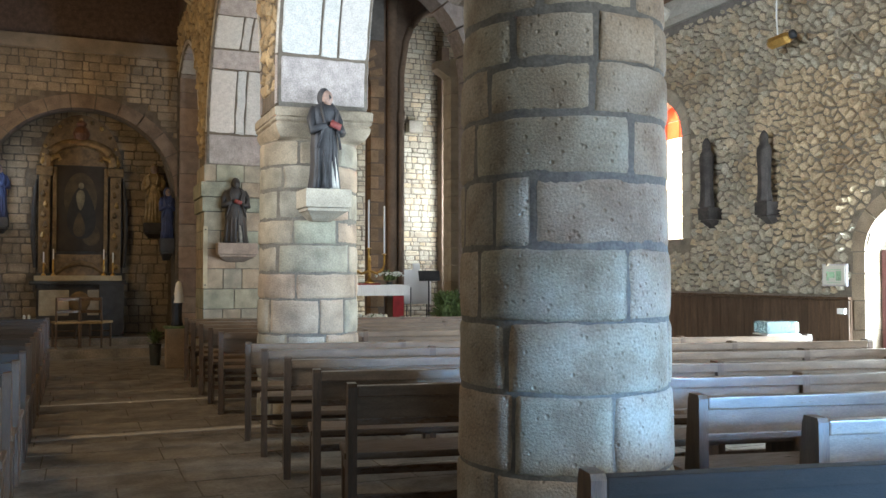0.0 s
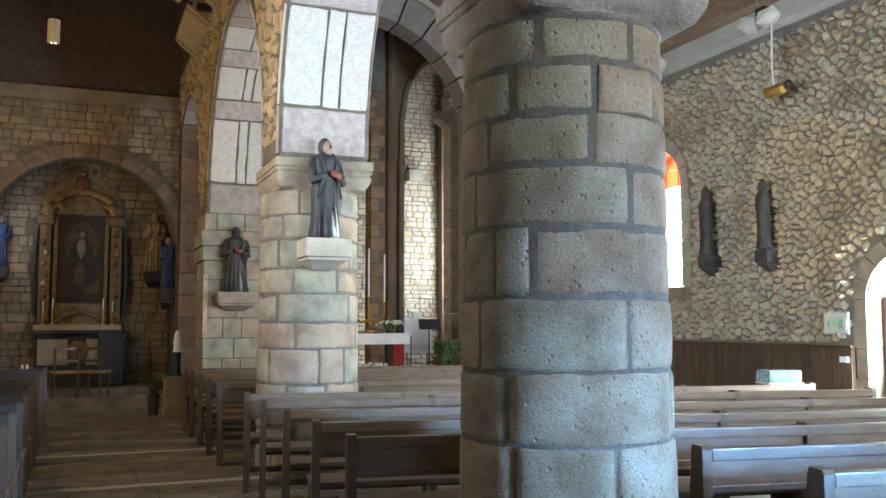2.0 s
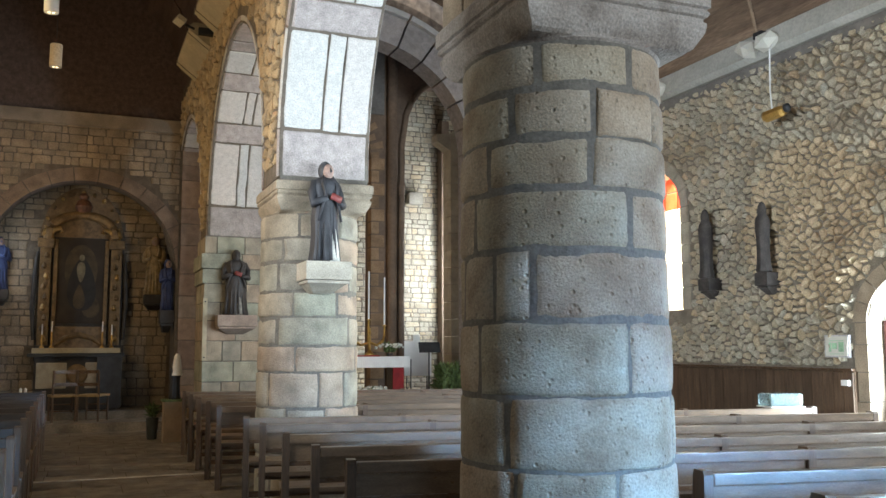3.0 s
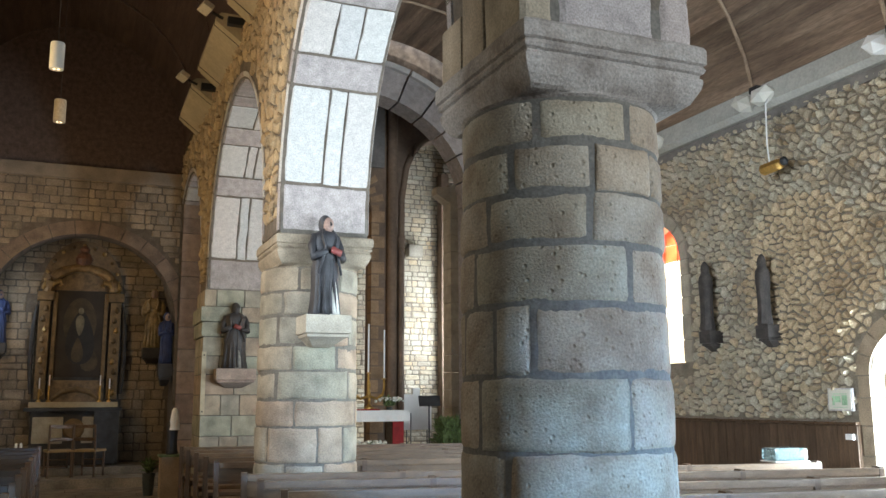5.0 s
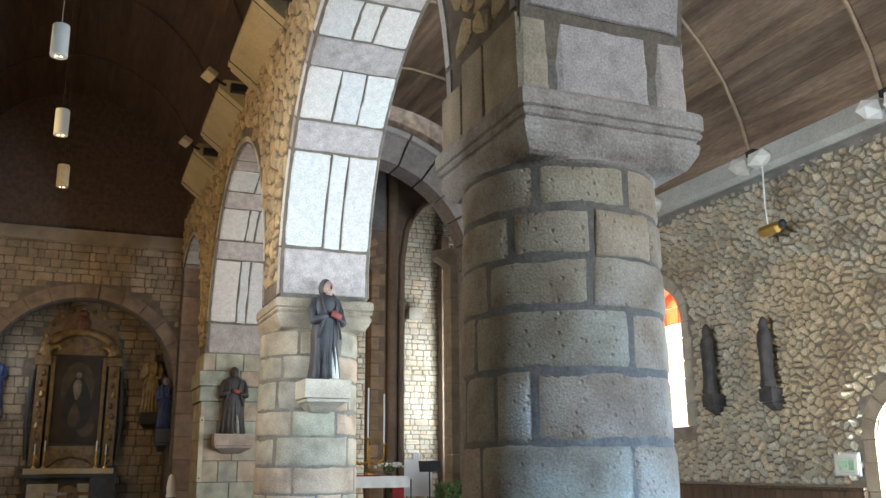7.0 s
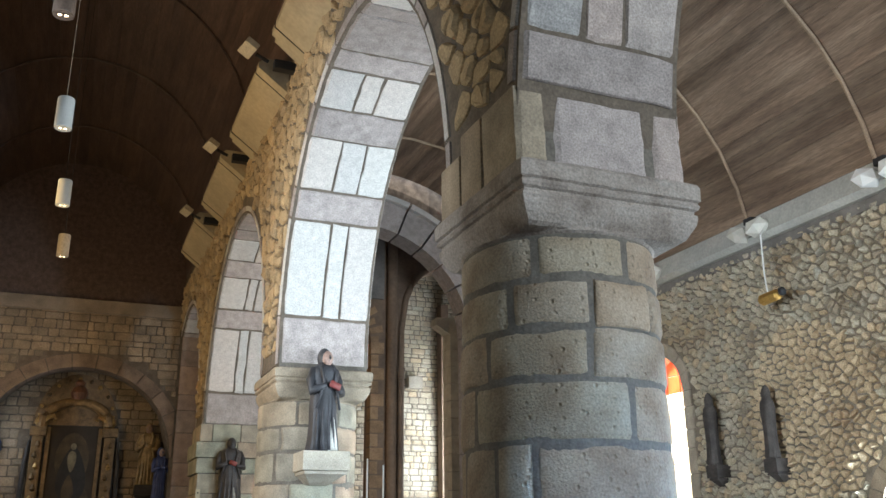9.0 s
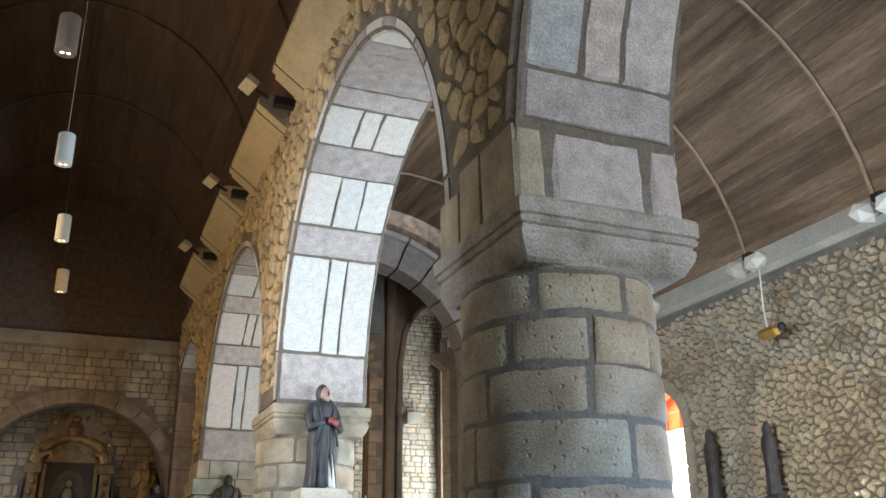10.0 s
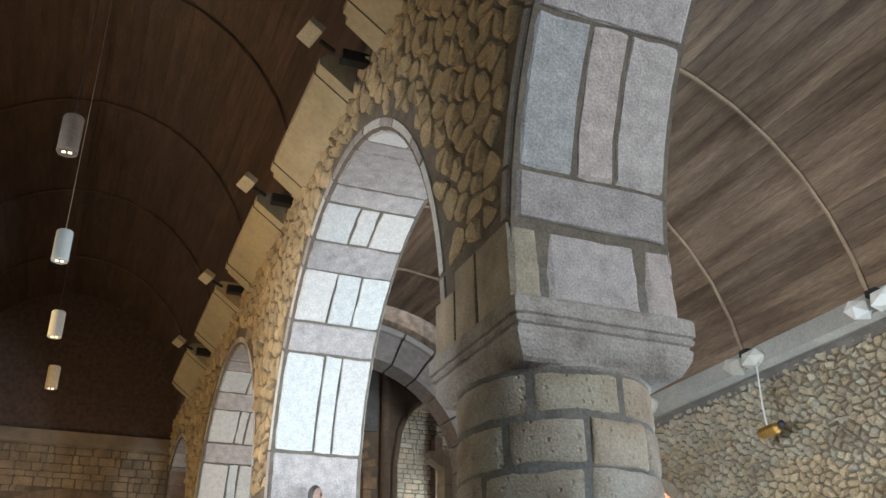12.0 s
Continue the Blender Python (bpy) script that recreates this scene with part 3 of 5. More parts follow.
def column(y, courses, rbase, rtop, label, seed, stone, capital=None):
    """A round column of squared blocks: courses of (foot, top, joints as offsets -1 to 1 across the side that faces the nave's west)."""
    rng = random.Random(seed)
    col = thing("column", label, "column", "arcade columns", pose(ARCX, y, 0))
    facing = math.atan2(-y, -ARCX) if 0 < y < 12 else math.radians(-110)
    top = courses[-1][1]
    part("core", lathe([(rbase - 0.007, 0), (rtop - 0.007, top)], 64), MORTAR, col, "grey mortar between the stones")
    for z0, z1, joints in courses:
        r0, r1 = rbase + (rtop - rbase) * z0 / top, rbase + (rtop - rbase) * z1 / top
        cuts = [facing + math.asin(max(-0.99, min(0.99, s))) for s in joints]
        last = cuts[-1]
        hidden = cuts[0] + 2 * math.pi - last
        cuts += [last + hidden * k / 3 for k in (1, 2)]
        cuts = cuts + [cuts[0] + 2 * math.pi]
        for a0, a1 in zip(cuts, cuts[1:]):
            g = rng.uniform(0.003, 0.008) / rbase
            drum_stone(a0 + g, a1 - g, z0 + rng.uniform(0.004, 0.008), z1 - rng.uniform(0.004, 0.008), r0, r1, rng, stone, col)
    # capital: a square block with a rounded under edge, two worn mouldings and a flat slab, a little off the column's centre
    bm = bmesh.new()
    n, off, seed = 96, 0.034, rng.uniform(0, 50)
    rings = []
    for t, half, z in ((0.0, rtop - 0.02, -0.02), (0.0, rtop + 0.004, 0.004), (0.75, 0.452, 0.014), (1.0, 0.450, 0.028), (1.0, 0.474, 0.062), (1.0, 0.492, 0.098), (1.0, 0.500, 0.132), (1.0, 0.497, 0.146),
                       (1.0, 0.486, 0.152), (1.0, 0.487, 0.166), (1.0, 0.502, 0.174), (1.0, 0.509, 0.188), (1.0, 0.503, 0.202), (1.0, 0.500, 0.208), (1.0, 0.514, 0.216), (1.0, 0.517, 0.285), (1.0, 0.506, 0.302)):
        ring = []
        for k in range(n):
            a = 2 * math.pi * k / n
            c, s = math.cos(a), math.sin(a)
            sq = min(1 / max(abs(c), abs(s)), 1.402)
            f = half * ((1 - t) + t * sq) + t * (0.006 * noise.noise((a * 5, z * 9, seed)) + 0.004 * noise.noise((a * 19, z * 30, seed)))
            ring.append(bm.verts.new((f * c * (1 - 0.045 * t) + off * t, f * s, top + z + 0.003 * t * noise.noise((a * 8, z * 40, seed)))))
        rings.append(ring)
    for a, b in zip(rings, rings[1:]):
        for i in range(n):
            bm.faces.new((a[i], a[(i + 1) % n], b[(i + 1) % n], b[i]))
    bm.faces.new(rings[0][::-1])
    bm.faces.new(rings[-1])
    part("capital", bm, capital or stone, col, "moulded square granite capital")
    return col


CAPITAL = mat("pinkish_weathered_granite", (0.32, 0.28, 0.245), 0.88, dark=(0.15, 0.118, 0.098), light=(0.40, 0.36, 0.325), scale=4.5, grain=85, grain_amount=0.28, bump=0.9, bump_scale=60, depth=0.010)
COURSES_1 = [(0.0, 0.28, (-0.8, 0.1, 0.8)), (0.28, 0.59, (-0.6, 0.3, 0.95)), (0.59, 0.94, (-0.43, 0.42)), (0.94, 1.25, (-0.49, 0.96)), (1.25, 1.57, (-0.77, 0.56)),
             (1.57, 1.88, (-0.95, -0.62, -0.29)), (1.88, 2.15, (-0.83, 0.61)), (2.15, 2.38, (-0.69, 0.27)), (2.38, 2.60, (-0.45, 0.31, 0.86)), (2.60, 2.82, (-0.2, 0.65))]
COURSES_2 = [(0.0, 0.45, (-0.7, 0.2, 0.9)), (0.45, 0.88, (-0.4, 0.35)), (0.88, 1.22, (-0.75, 0.22, 0.7)), (1.22, 1.47, (-0.25, 0.95)), (1.47, 1.75, (-0.6, 0.8)), (1.75, 1.99, (-0.3, 0.55)),
             (1.99, 2.28, (-0.6, 0.0, 0.8)), (2.28, 2.52, (-0.5, 0.5)), (2.52, 2.76, (-0.2, 0.6))]
GRAN = "round column of worn grey-brown granite blocks with a moulded square capital"
column(COL_Y, COURSES_1, 0.512, 0.478, GRAN, 1, DARK_GRANITE, CAPITAL)
column(COL_Y + BAY + 0.02, COURSES_2, 0.505, 0.485, "round column of pale granite blocks, lit from the door", 2, GRANITE)
column(COL_Y - BAY, COURSES_2, 0.505, 0.485, GRAN, 3, DARK_GRANITE)


# impost blocks between capital and arch
def rough_block(x0, x1, y0, y1, z0, z1, seed, ragged=0.012):
    """A squared stone whose edges have crumbled: a fine grid on the two tall faces, drawn in and out at the border."""
    verts, faces = [], []
    nu, nv = max(6, int((x1 - x0) / 0.035)), max(6, int((z1 - z0) / 0.035))
    for side, y in ((-1, y0), (1, y1)):
        o = len(verts)
        for i in range(nu + 1):
            for j in range(nv + 1):
                x, z = x0 + (x1 - x0) * i / nu, z0 + (z1 - z0) * j / nv
                rim = i in (0, nu) or j in (0, nv)
                wob = [ragged * (noise.noise((x * 8, z * 8, seed + q)) + 0.6 * noise.noise((x * 30, z * 30, seed + q))) for q in (0, 31)]
                if i in (0, nu):
                    x += wob[0]
                if j in (0, nv):
                    z += wob[1]
                verts.append((x, y + side * (-0.016 if rim else 0.005 * noise.noise((x * 9, z * 9, seed))), z))
        for i in range(nu):
            for j in range(nv):
                a, b, c, d = o + i * (nv + 1) + j, o + (i + 1) * (nv + 1) + j, o + (i + 1) * (nv + 1) + j + 1, o + i * (nv + 1) + j + 1
                faces.append((a, b, c, d) if side < 0 else (d, c, b, a))
    border = [i * (nv + 1) for i in range(nu)] + [nu * (nv + 1) + j for j in range(nv)] + [i * (nv + 1) + nv for i in range(nu, 0, -1)] + [j for j in range(nv, 0, -1)]
    far = (nu + 1) * (nv + 1)
    for a, b in zip(border, border[1:] + border[:1]):
        faces.append((a, far + a, far + b, b))
    return verts, faces


NAVE_FACE = mat("brown_dressed_granite", (0.34, 0.27, 0.19), 0.88, scale=4, spread=0.3, grain=80, grain_amount=0.28, bump=0.8, bump_scale=60, depth=0.008)


def impost(y, z0, seed, west_top):
    t = thing("impost_block", "squared granite blocks between capital and arch", "stone block", "imposts")
    half = BAY / 2 - SPAN
    part("core", box(ARC0 + 0.012, ARC1 - 0.012, y - half + 0.012, y + half - 0.012, z0 - 0.03, SPRING + 0.02), MORTAR, t)
    if west_top > SPRING:
        part("core", box(ARC0 + 0.012, ARC1 - 0.012, y - half + 0.012, y - 0.1, SPRING + 0.021, west_top), MORTAR, t)
    if west_top > SPRING:  # dressed stones of the nave face beside the rubble
        for i, (y0, y1, z1) in enumerate(((y - 0.045, y + 0.20, west_top), (y + 0.22, y + 0.47, west_top - 0.10))):
            part("stone", box(ARC0 - 0.016, ARC0 + 0.1, y0, y1, z0 + 0.004, z1 - 0.012, 0.014), NAVE_FACE, t, "brown dressed stone")
    for s, z1 in ((-1, west_top), (1, SPRING - 0.16)):
        if z1 - z0 < 0.05:
            continue
        cuts = [ARC0 - 0.014, ARC0 + 0.165, ARC0 + 0.72, ARC1 + 0.014]
        for i, (a, b) in enumerate(zip(cuts, cuts[1:])):
            ya, yb = sorted((y + s * half, y + s * 0.06))
            vs, fs = rough_block(a + 0.014 * (i > 0), b - 0.016 * (i < 2), ya, yb, z0 + 0.004, z1 - 0.014, seed * 7.3 + i + s)
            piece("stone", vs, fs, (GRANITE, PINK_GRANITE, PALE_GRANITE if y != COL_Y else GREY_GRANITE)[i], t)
    return t


for k, z, w in ((-1, 3.063, SPRING - 0.16), (0, 3.123, 3.54), (1, 3.063, SPRING - 0.16), (2, 3.11, SPRING - 0.16)):
    impost(COL_Y + BAY * k, z - 0.002, 20 + k, w)

# pier beyond the second arch
pier = thing("stone_pier", "square pier of pale coursed granite blocks", "pier", "", pose(ARCX, COL_Y + 2 * BAY, 0))
part("core", box(-0.44, 0.44, -0.43, 0.43, 0, 3.11), MORTAR, pier)
rng = random.Random(9)
zs = [0, 0.3, 0.62, 0.95, 1.25, 1.55, 1.85, 2.12, 2.4, 2.62, 2.85, 3.11]
for i, (z0, z1) in enumerate(zip(zs, zs[1:])):
    ledge = 0.05 if i == len(zs) - 3 else (0.03 if i == len(zs) - 4 else 0.0)
    cuts = [-0.455, rng.uniform(-0.2, 0.2), 0.455] if i % 2 else [-0.455, rng.uniform(-0.3, -0.15), rng.uniform(0.1, 0.25), 0.455]
    for a, b in zip(cuts, cuts[1:]):
        part("stone", box(a + 0.006 - (ledge if a < -0.45 else 0), b - 0.006 + (ledge if b > 0.45 else 0), -0.45 - ledge, 0.45 + ledge, z0 + 0.006, z1 - 0.006, 0.01),
             GRANITE, pier)

# ---- rubble on the walls ----
def clear_of(openings, margin):
    def keep(u, v, hu, hv):
        for a, b, sill, spring, rise, point in openings:
            if a - margin - hu < u < b + margin + hu and v + hv > sill - margin:
                mid, half = (a + b) / 2, (b - a) / 2 + margin
                if v - hv < spring or ((abs(u - mid) - hu * 0.6) / half) ** 2 + ((v - hv - spring) / (rise + margin)) ** 2 < 1:
                    return False
        return True
    return keep


south_keep = clear_of([DOOR, WINDOW, NEAR_WINDOW], 0.16)
lay_rubble(wall_south, rubble_pieces(11, 4.6, 14.1, 1.24, SOUTH_TOP - 0.2, 0.088, south_keep, 0.0095, 1.55, 0.46), lambda u, v, d: (WALL_S - d, u, v), RUBBLE, singles=300, near=(7.6, 2.8), swell=1.35)


def arcade_keep(u, v, hu, hv):
    if abs(u - COL_Y - 0.1) < 0.42 + hu and v - hv < 3.52:
        return False
    for cy in CENTRES:
        if abs(u - cy) < SPAN + RING_DEPTH + 0.05:
            e = ((u - cy) / (SPAN + RING_DEPTH + hu * 0.7)) ** 2 + (max(0, v - hv * 0.7 - SPRING) / (RISE + RING_DEPTH)) ** 2
            if e < 1:
                return False
    return True


lay_rubble(wall_arcade, rubble_pieces(12, 2.6, END_Y, SPRING, WALL_TOP + 0.1, 0.14, arcade_keep, 0.0095, 1.6, 0.46), lambda u, v, d: (ARC0 - d, u, v), OCHRE_RUBBLE, singles=300, near=(4.5, 4.8))
end_keep = clear_of([(-1.62, 1.70, 0.0, 2.95, 1.6, False)], 0.26)
lay_rubble(wall_end, coursed_pieces(13, -2.2, ARC0 - 0.02, 0.1, 5.6, 0.165, end_keep, 0.005), lambda u, v, d: (u, END_Y - d, v), BROWN_STONE)

rr = random.Random(23)
z = 0.02
while z < 5.6:  # dressed stones of the last jamb
    h = rr.choice((0.30, 0.42, 0.55))
    part("stone", box(ARC0 + 0.02, ARC1 - 0.01, END_Y - 0.05, END_Y - 0.003, z + 0.006, z + h - 0.006, 0.01), JAMB_GRANITE, wall_arcade_end)
    z += h

# ---- pews ----
def pew(length, m, posts=2, worn=False, rail=None, label="dark oak church pew with a low open back and plank seat"):
    """A bench that faces +y: its back rises at y = 0."""
    p = thing("church_pew", label, "pew", "church pews", m)
    up = 0.86
    xs = [0.0 + (length - 0.05) * k / (posts - 1) for k in range(posts)]
    for x in xs:
        bm = prism([(-0.05, 0), (0.17, 0), (0.07, up - 0.03), (0.055, up), (-0.035, up), (-0.045, up - 0.02)], 0.05, "x", x)
        part("back_post", bm, OAK_UP, p)
        part("front_leg", prism([(0.30, 0), (0.37, 0), (0.37, 0.46), (0.30, 0.46)], 0.05, "x", x), OAK_UP, p)
        part("bearer", box(x + 0.005, x + 0.045, 0.05, 0.31, 0.35, 0.43), OAK_UP, p)
    part("top_rail", box(0.052, length - 0.052, -0.045, 0.02, up - 0.075, up - 0.012, 0.008), rail or WORN_OAK, p, "worn top rail")
    part("back_panel", box(0.05, length - 0.05, -0.018, 0.008, 0.665, up - 0.075), rail or (WORN_OAK if worn else OAK), p)
    part("lower_rail", box(0.05, length - 0.05, -0.025, 0.02, 0.63, 0.665, 0.006), OAK, p)
    part("seat", box(-0.01, length + 0.01, 0.06, 0.42, 0.43, 0.465, 0.008), WORN_OAK, p)
    part("seat_apron", box(0.05, length - 0.05, 0.33, 0.35, 0.37, 0.43), OAK, p)
    part("kneeler_rail", box(0.05, length - 0.05, 0.30, 0.34, 0.12, 0.17, 0.006), OAK, p)
    return p


SKEW = -11.0
DARK_OAK = mat("dark_brown_oak", (0.045, 0.030, 0.020), 0.6, scale=3, spread=0.35, bump=0.3, bump_scale=30, stretch=(1, 9, 9))
# oak darkened almost to black: the shade on the nearest pew, put into its colour
SHADED_OAK = mat("shaded_oak", (0.014, 0.0095, 0.006), 0.85, scale=3, spread=0.35, bump=0.25, bump_scale=30, stretch=(1, 9, 9))
ROWS_Y = [2.32, 3.12, 3.88, 4.69, 5.46, 6.30, 7.15, 7.88, 9.48, 10.28, 11.1, 11.9, 12.7]
master = {}
for y in ROWS_Y:
    x0, length, worn = 1.37, 5.55, y > 4
    if y < 4:  # these start beyond the first column
        x0 = 1.42 if y < 2.5 else 2.84
        length = 5.4 if y < 2.5 else 4.2
        y -= (x0 - 1.37) * 0.194
    if y > 9:
        length = 4.6
    # nearest row: rail and panel carry their shade as colour
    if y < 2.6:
        pew(length, pose(x0, y, 0, 0, 0, SKEW), posts=5, rail=SHADED_OAK, label="oak church pew at the back of the aisle, its shade put into the colour")
    elif length not in master:
        master[length] = pew(length, pose(x0, y, 0, 0, 0, SKEW), posts=5 if length > 5 else 4, worn=True)
    else:
        copy_thing(master[length], pose(x0, y, 0, 0, 0, SKEW))
left = None
for k in range(11):
    m = pose(-2.25, 5.15 + 0.83 * k, 0)
    if left is None:
        left = pew(1.88, m, rail=DARK_OAK, label="dark brown oak church pew with a low open back")
    else:
        copy_thing(left, m)

FACETED = mat("cream_metal", (0.50, 0.44, 0.33), 0.5, spread=0.06, bump=0)
# ---- nave: cornice sections, spotlights, hanging lamps ----
for k in range(-2, 5):
    y0 = 5.92 + 2.54 * k
    if y0 + 1.86 > END_Y:
        continue
    c = thing("cornice_section", "cream-painted slanting cornice box along the wall head", "cornice", "nave cornice")
    part("box", prism([(ARC0 - 0.01, 6.05), (1.40, 6.30), (1.40, 6.36), (1.46, 6.42), (ARC0 - 0.01, 6.42)], 1.86, "y", y0), CREAM, c)
    part("end_cap", prism([(ARC0 - 0.02, 6.07), (1.45, 6.29), (1.45, 6.40), (ARC0 - 0.02, 6.40)], 0.10, "y", y0 + 1.862), CREAM, c)
    for e, sgn in ((y0 + 0.14, 1), (y0 + 1.70, -1)):
        part("joint", prism([(ARC0 - 0.005, 6.04), (1.392, 6.298), (1.392, 6.365), (ARC0 - 0.005, 6.365)], 0.012, "y", e), IRON, c, "dark open joint")
    b = thing("spotlight", "cream box spotlight on a black bracket at the wall head", "spotlight", "nave spotlights")
    bk = part("bracket", box(1.50, ARC0 - 0.015, y0 - 0.36, y0 - 0.26, 6.13, 6.23, 0.01), IRON, b)
    part("arm", tube([(1.44, y0 - 0.32, 6.2), (1.30, y0 - 0.36, 6.24)], 0.02), IRON, bk)
    part("housing", box(-0.07, 0.07, -0.12, 0.12, -0.035, 0.035, 0.008), FACETED, b, "cream housing", m=pose(1.22, y0 - 0.40, 6.27, 0, 28, 12))

GLOWING = mat("lit_bulb", (1.0, 0.72, 0.4), 0.4, glow=6.0, bump=0)
CHROME = mat("bulb_reflector", (0.8, 0.75, 0.65), 0.15, 0.9, bump=0)
TUBE_WHITE = mat("lamp_tube_white", (0.5, 0.5, 0.48), 0.35, spread=0.05, grain_amount=0.04, bump=0)
# shaded and dim copies of the white tube: light and shade put into the colour
TUBE_SHADED = mat("lamp_tube_shaded", (0.13, 0.095, 0.075), 0.35, spread=0.1, bump=0)
TUBE_DIM = mat("lamp_tube_dim", (0.40, 0.33, 0.24), 0.4, spread=0.08, bump=0)
for i, y in enumerate((5.62, 7.45, 9.40, 11.28)):
    # nearest tube shaded, farthest dimmed, by colour alone
    shell = (TUBE_SHADED, TUBE_WHITE, TUBE_WHITE, TUBE_DIM)[i]
    t = thing("pendant_lamp", ("brown" if i == 0 else "cream" if i == 3 else "white") + " metal tube pendant lamp on a long thin cord, its tone set by how light falls", "pendant lamp", "nave pendant lamps", pose(-0.37, y, 4.81))
    tb = part("tube", lathe([(0.050, 0.0), (0.068, 0.0), (0.070, 0.01), (0.070, 0.27), (0.066, 0.28), (0.055, 0.28), (0.055, 0.03), (0.050, 0.03)], 28), shell, t)
    part("reflector", lathe([(0.045, 0.012), (0.048, 0.012), (0.048, 0.028), (0.020, 0.028)], 20), CHROME, tb)
    for dx in (-0.02, 0.02):
        part("bulb", lathe([(0.004, -0.004), (0.013, 0.0), (0.013, 0.012)], 10, None, dx, 0.0), GLOWING, tb)
    cz = NZ + NRZ * math.sqrt(1 - ((-0.38 - NX) / NRX) ** 2) - 4.81
    part("cord", tube([(0, 0, 0.27), (0, 0, cz)], 0.003, 6), TUBE_DIM if i == 1 else IRON, t)

# battens under the nave boards
for k in range(-2, 5):
    y = 5.55 + 2.54 * k
    pts = [(NX + (NRX - 0.02) * math.cos(a), y, NZ + (NRZ - 0.02) * math.sin(a)) for a in (math.pi * (0.03 + 0.94 * j / 14) for j in range(15))]
    tagged(part("ceiling_batten", tube(pts, 0.014, 6), NAVE_WOOD), "dark wooden batten across the boarded ceiling", "batten", "nave battens")

# ---- aisle: wall head, spot boxes, battens, brass lamp ----
structure("wall_plate", prism([(WALL_S + 0.1, SOUTH_TOP - 0.15), (WALL_S - 0.10, SOUTH_TOP - 0.15), (WALL_S - 0.17, SOUTH_TOP - 0.09), (WALL_S - 0.13, SOUTH_TOP + 0.16), (WALL_S + 0.1, SOUTH_TOP + 0.3)],
                               13.9 - WEST_Y, "y", WEST_Y), CONCRETE, "pale grey rendered wall plate under the boards", "cornice")
structure("plate_band", box(WALL_S - 0.03, WALL_S + 0.05, WEST_Y, 13.9, SOUTH_TOP - 0.27, SOUTH_TOP - 0.152), GREY_PLASTER, "grey mortar band under the wall plate", "trim")
FACET = mat("white_cardboard", (0.62, 0.60, 0.53), 0.7, spread=0.06, grain_amount=0.06, bump=0.1)
for i, y in enumerate((1.75, 3.9, 6.02, 8.0, 10.15, 12.3)):
    s = thing("wall_spot", "pair of pale faceted spot boxes at the wall head", "spotlight", "aisle wall spots")
    for dy, tilt in ((-0.16, -16), (0.17, 18)):
        bm = bmesh.new()
        bmesh.ops.create_icosphere(bm, subdivisions=1, radius=0.15)
        bmesh.ops.scale(bm, vec=(0.9, 1.15, 0.75), verts=bm.verts)
        part("housing", bm, FACET if i != 2 else WHITE, s, m=pose(WALL_S - 0.22, y + dy, SOUTH_TOP - 0.02, tilt, 25, 20))
    part("bracket", box(WALL_S - 0.24, WALL_S - 0.12, y - 0.09, y + 0.05, SOUTH_TOP + 0.06, SOUTH_TOP + 0.14, 0.01), IRON, s)
    pts = [(AX + (AR - 0.02) * math.cos(a), y + 0.1, AZ + (AR - 0.02) * math.sin(a)) for a in (VA0 + 0.01 + (VA1 - VA0 - 0.02) * j / 12 for j in range(13))]
    tagged(part("ceiling_batten", tube(pts, 0.024, 6), BATTEN), "pale wooden batten across the boarded aisle ceiling", "batten", "aisle battens")

bl = thing("brass_wall_lamp", "brass lantern hanging by a white cord near the stone wall", "pendant lamp", "", pose(7.3, 7.72, 4.10))
part("cord", tube([(0.0, 0, 0.06), (-0.008, 0.01, 0.3), (0.0, 0, 0.78), (0.12, 0.06, 0.90)], 0.010, 6), WHITE, bl)
bm = lathe([(0.02, 0.0), (0.055, 0.02), (0.07, 0.05), (0.07, 0.26), (0.05, 0.30), (0.03, 0.31)], 8)
part("body", bm, GOLD, bl, "dull brass body", m=pose(0.0, 0.15, 0.0, 84, 0, 8))
part("cap", lathe([(0.035, 0), (0.05, 0.01), (0.05, 0.05), (0.02, 0.07)], 10), IRON, bl, m=pose(0.0, -0.19, 0.03, 84, 0, 8))

# ---- south wall: panelling, door, window, statues, notice ----
w = structure("wainscot", box(WALL_S - 0.05, WALL_S + 0.01, 6.98, 13.9, 0, 1.19), OAK_UP, "dark brown vertical wood panelling under the stone wall", "panelling")
rng = random.Random(31)
y = 6.985
while y < 13.8:
    wdt = rng.uniform(0.13, 0.17)
    me = box(WALL_S - 0.068, WALL_S - 0.049, y + 0.003, y + wdt - 0.003, 0.02, 1.18, 0.004)
    part("plank", me, OAK_UP, w)
    y += wdt
tagged(part("wainscot_ledge", box(WALL_S - 0.085, WALL_S, 6.98, 13.9, 1.192, 1.222, 0.006), OAK), "thin dark wooden ledge over the panelling", "trim", "", "structure")


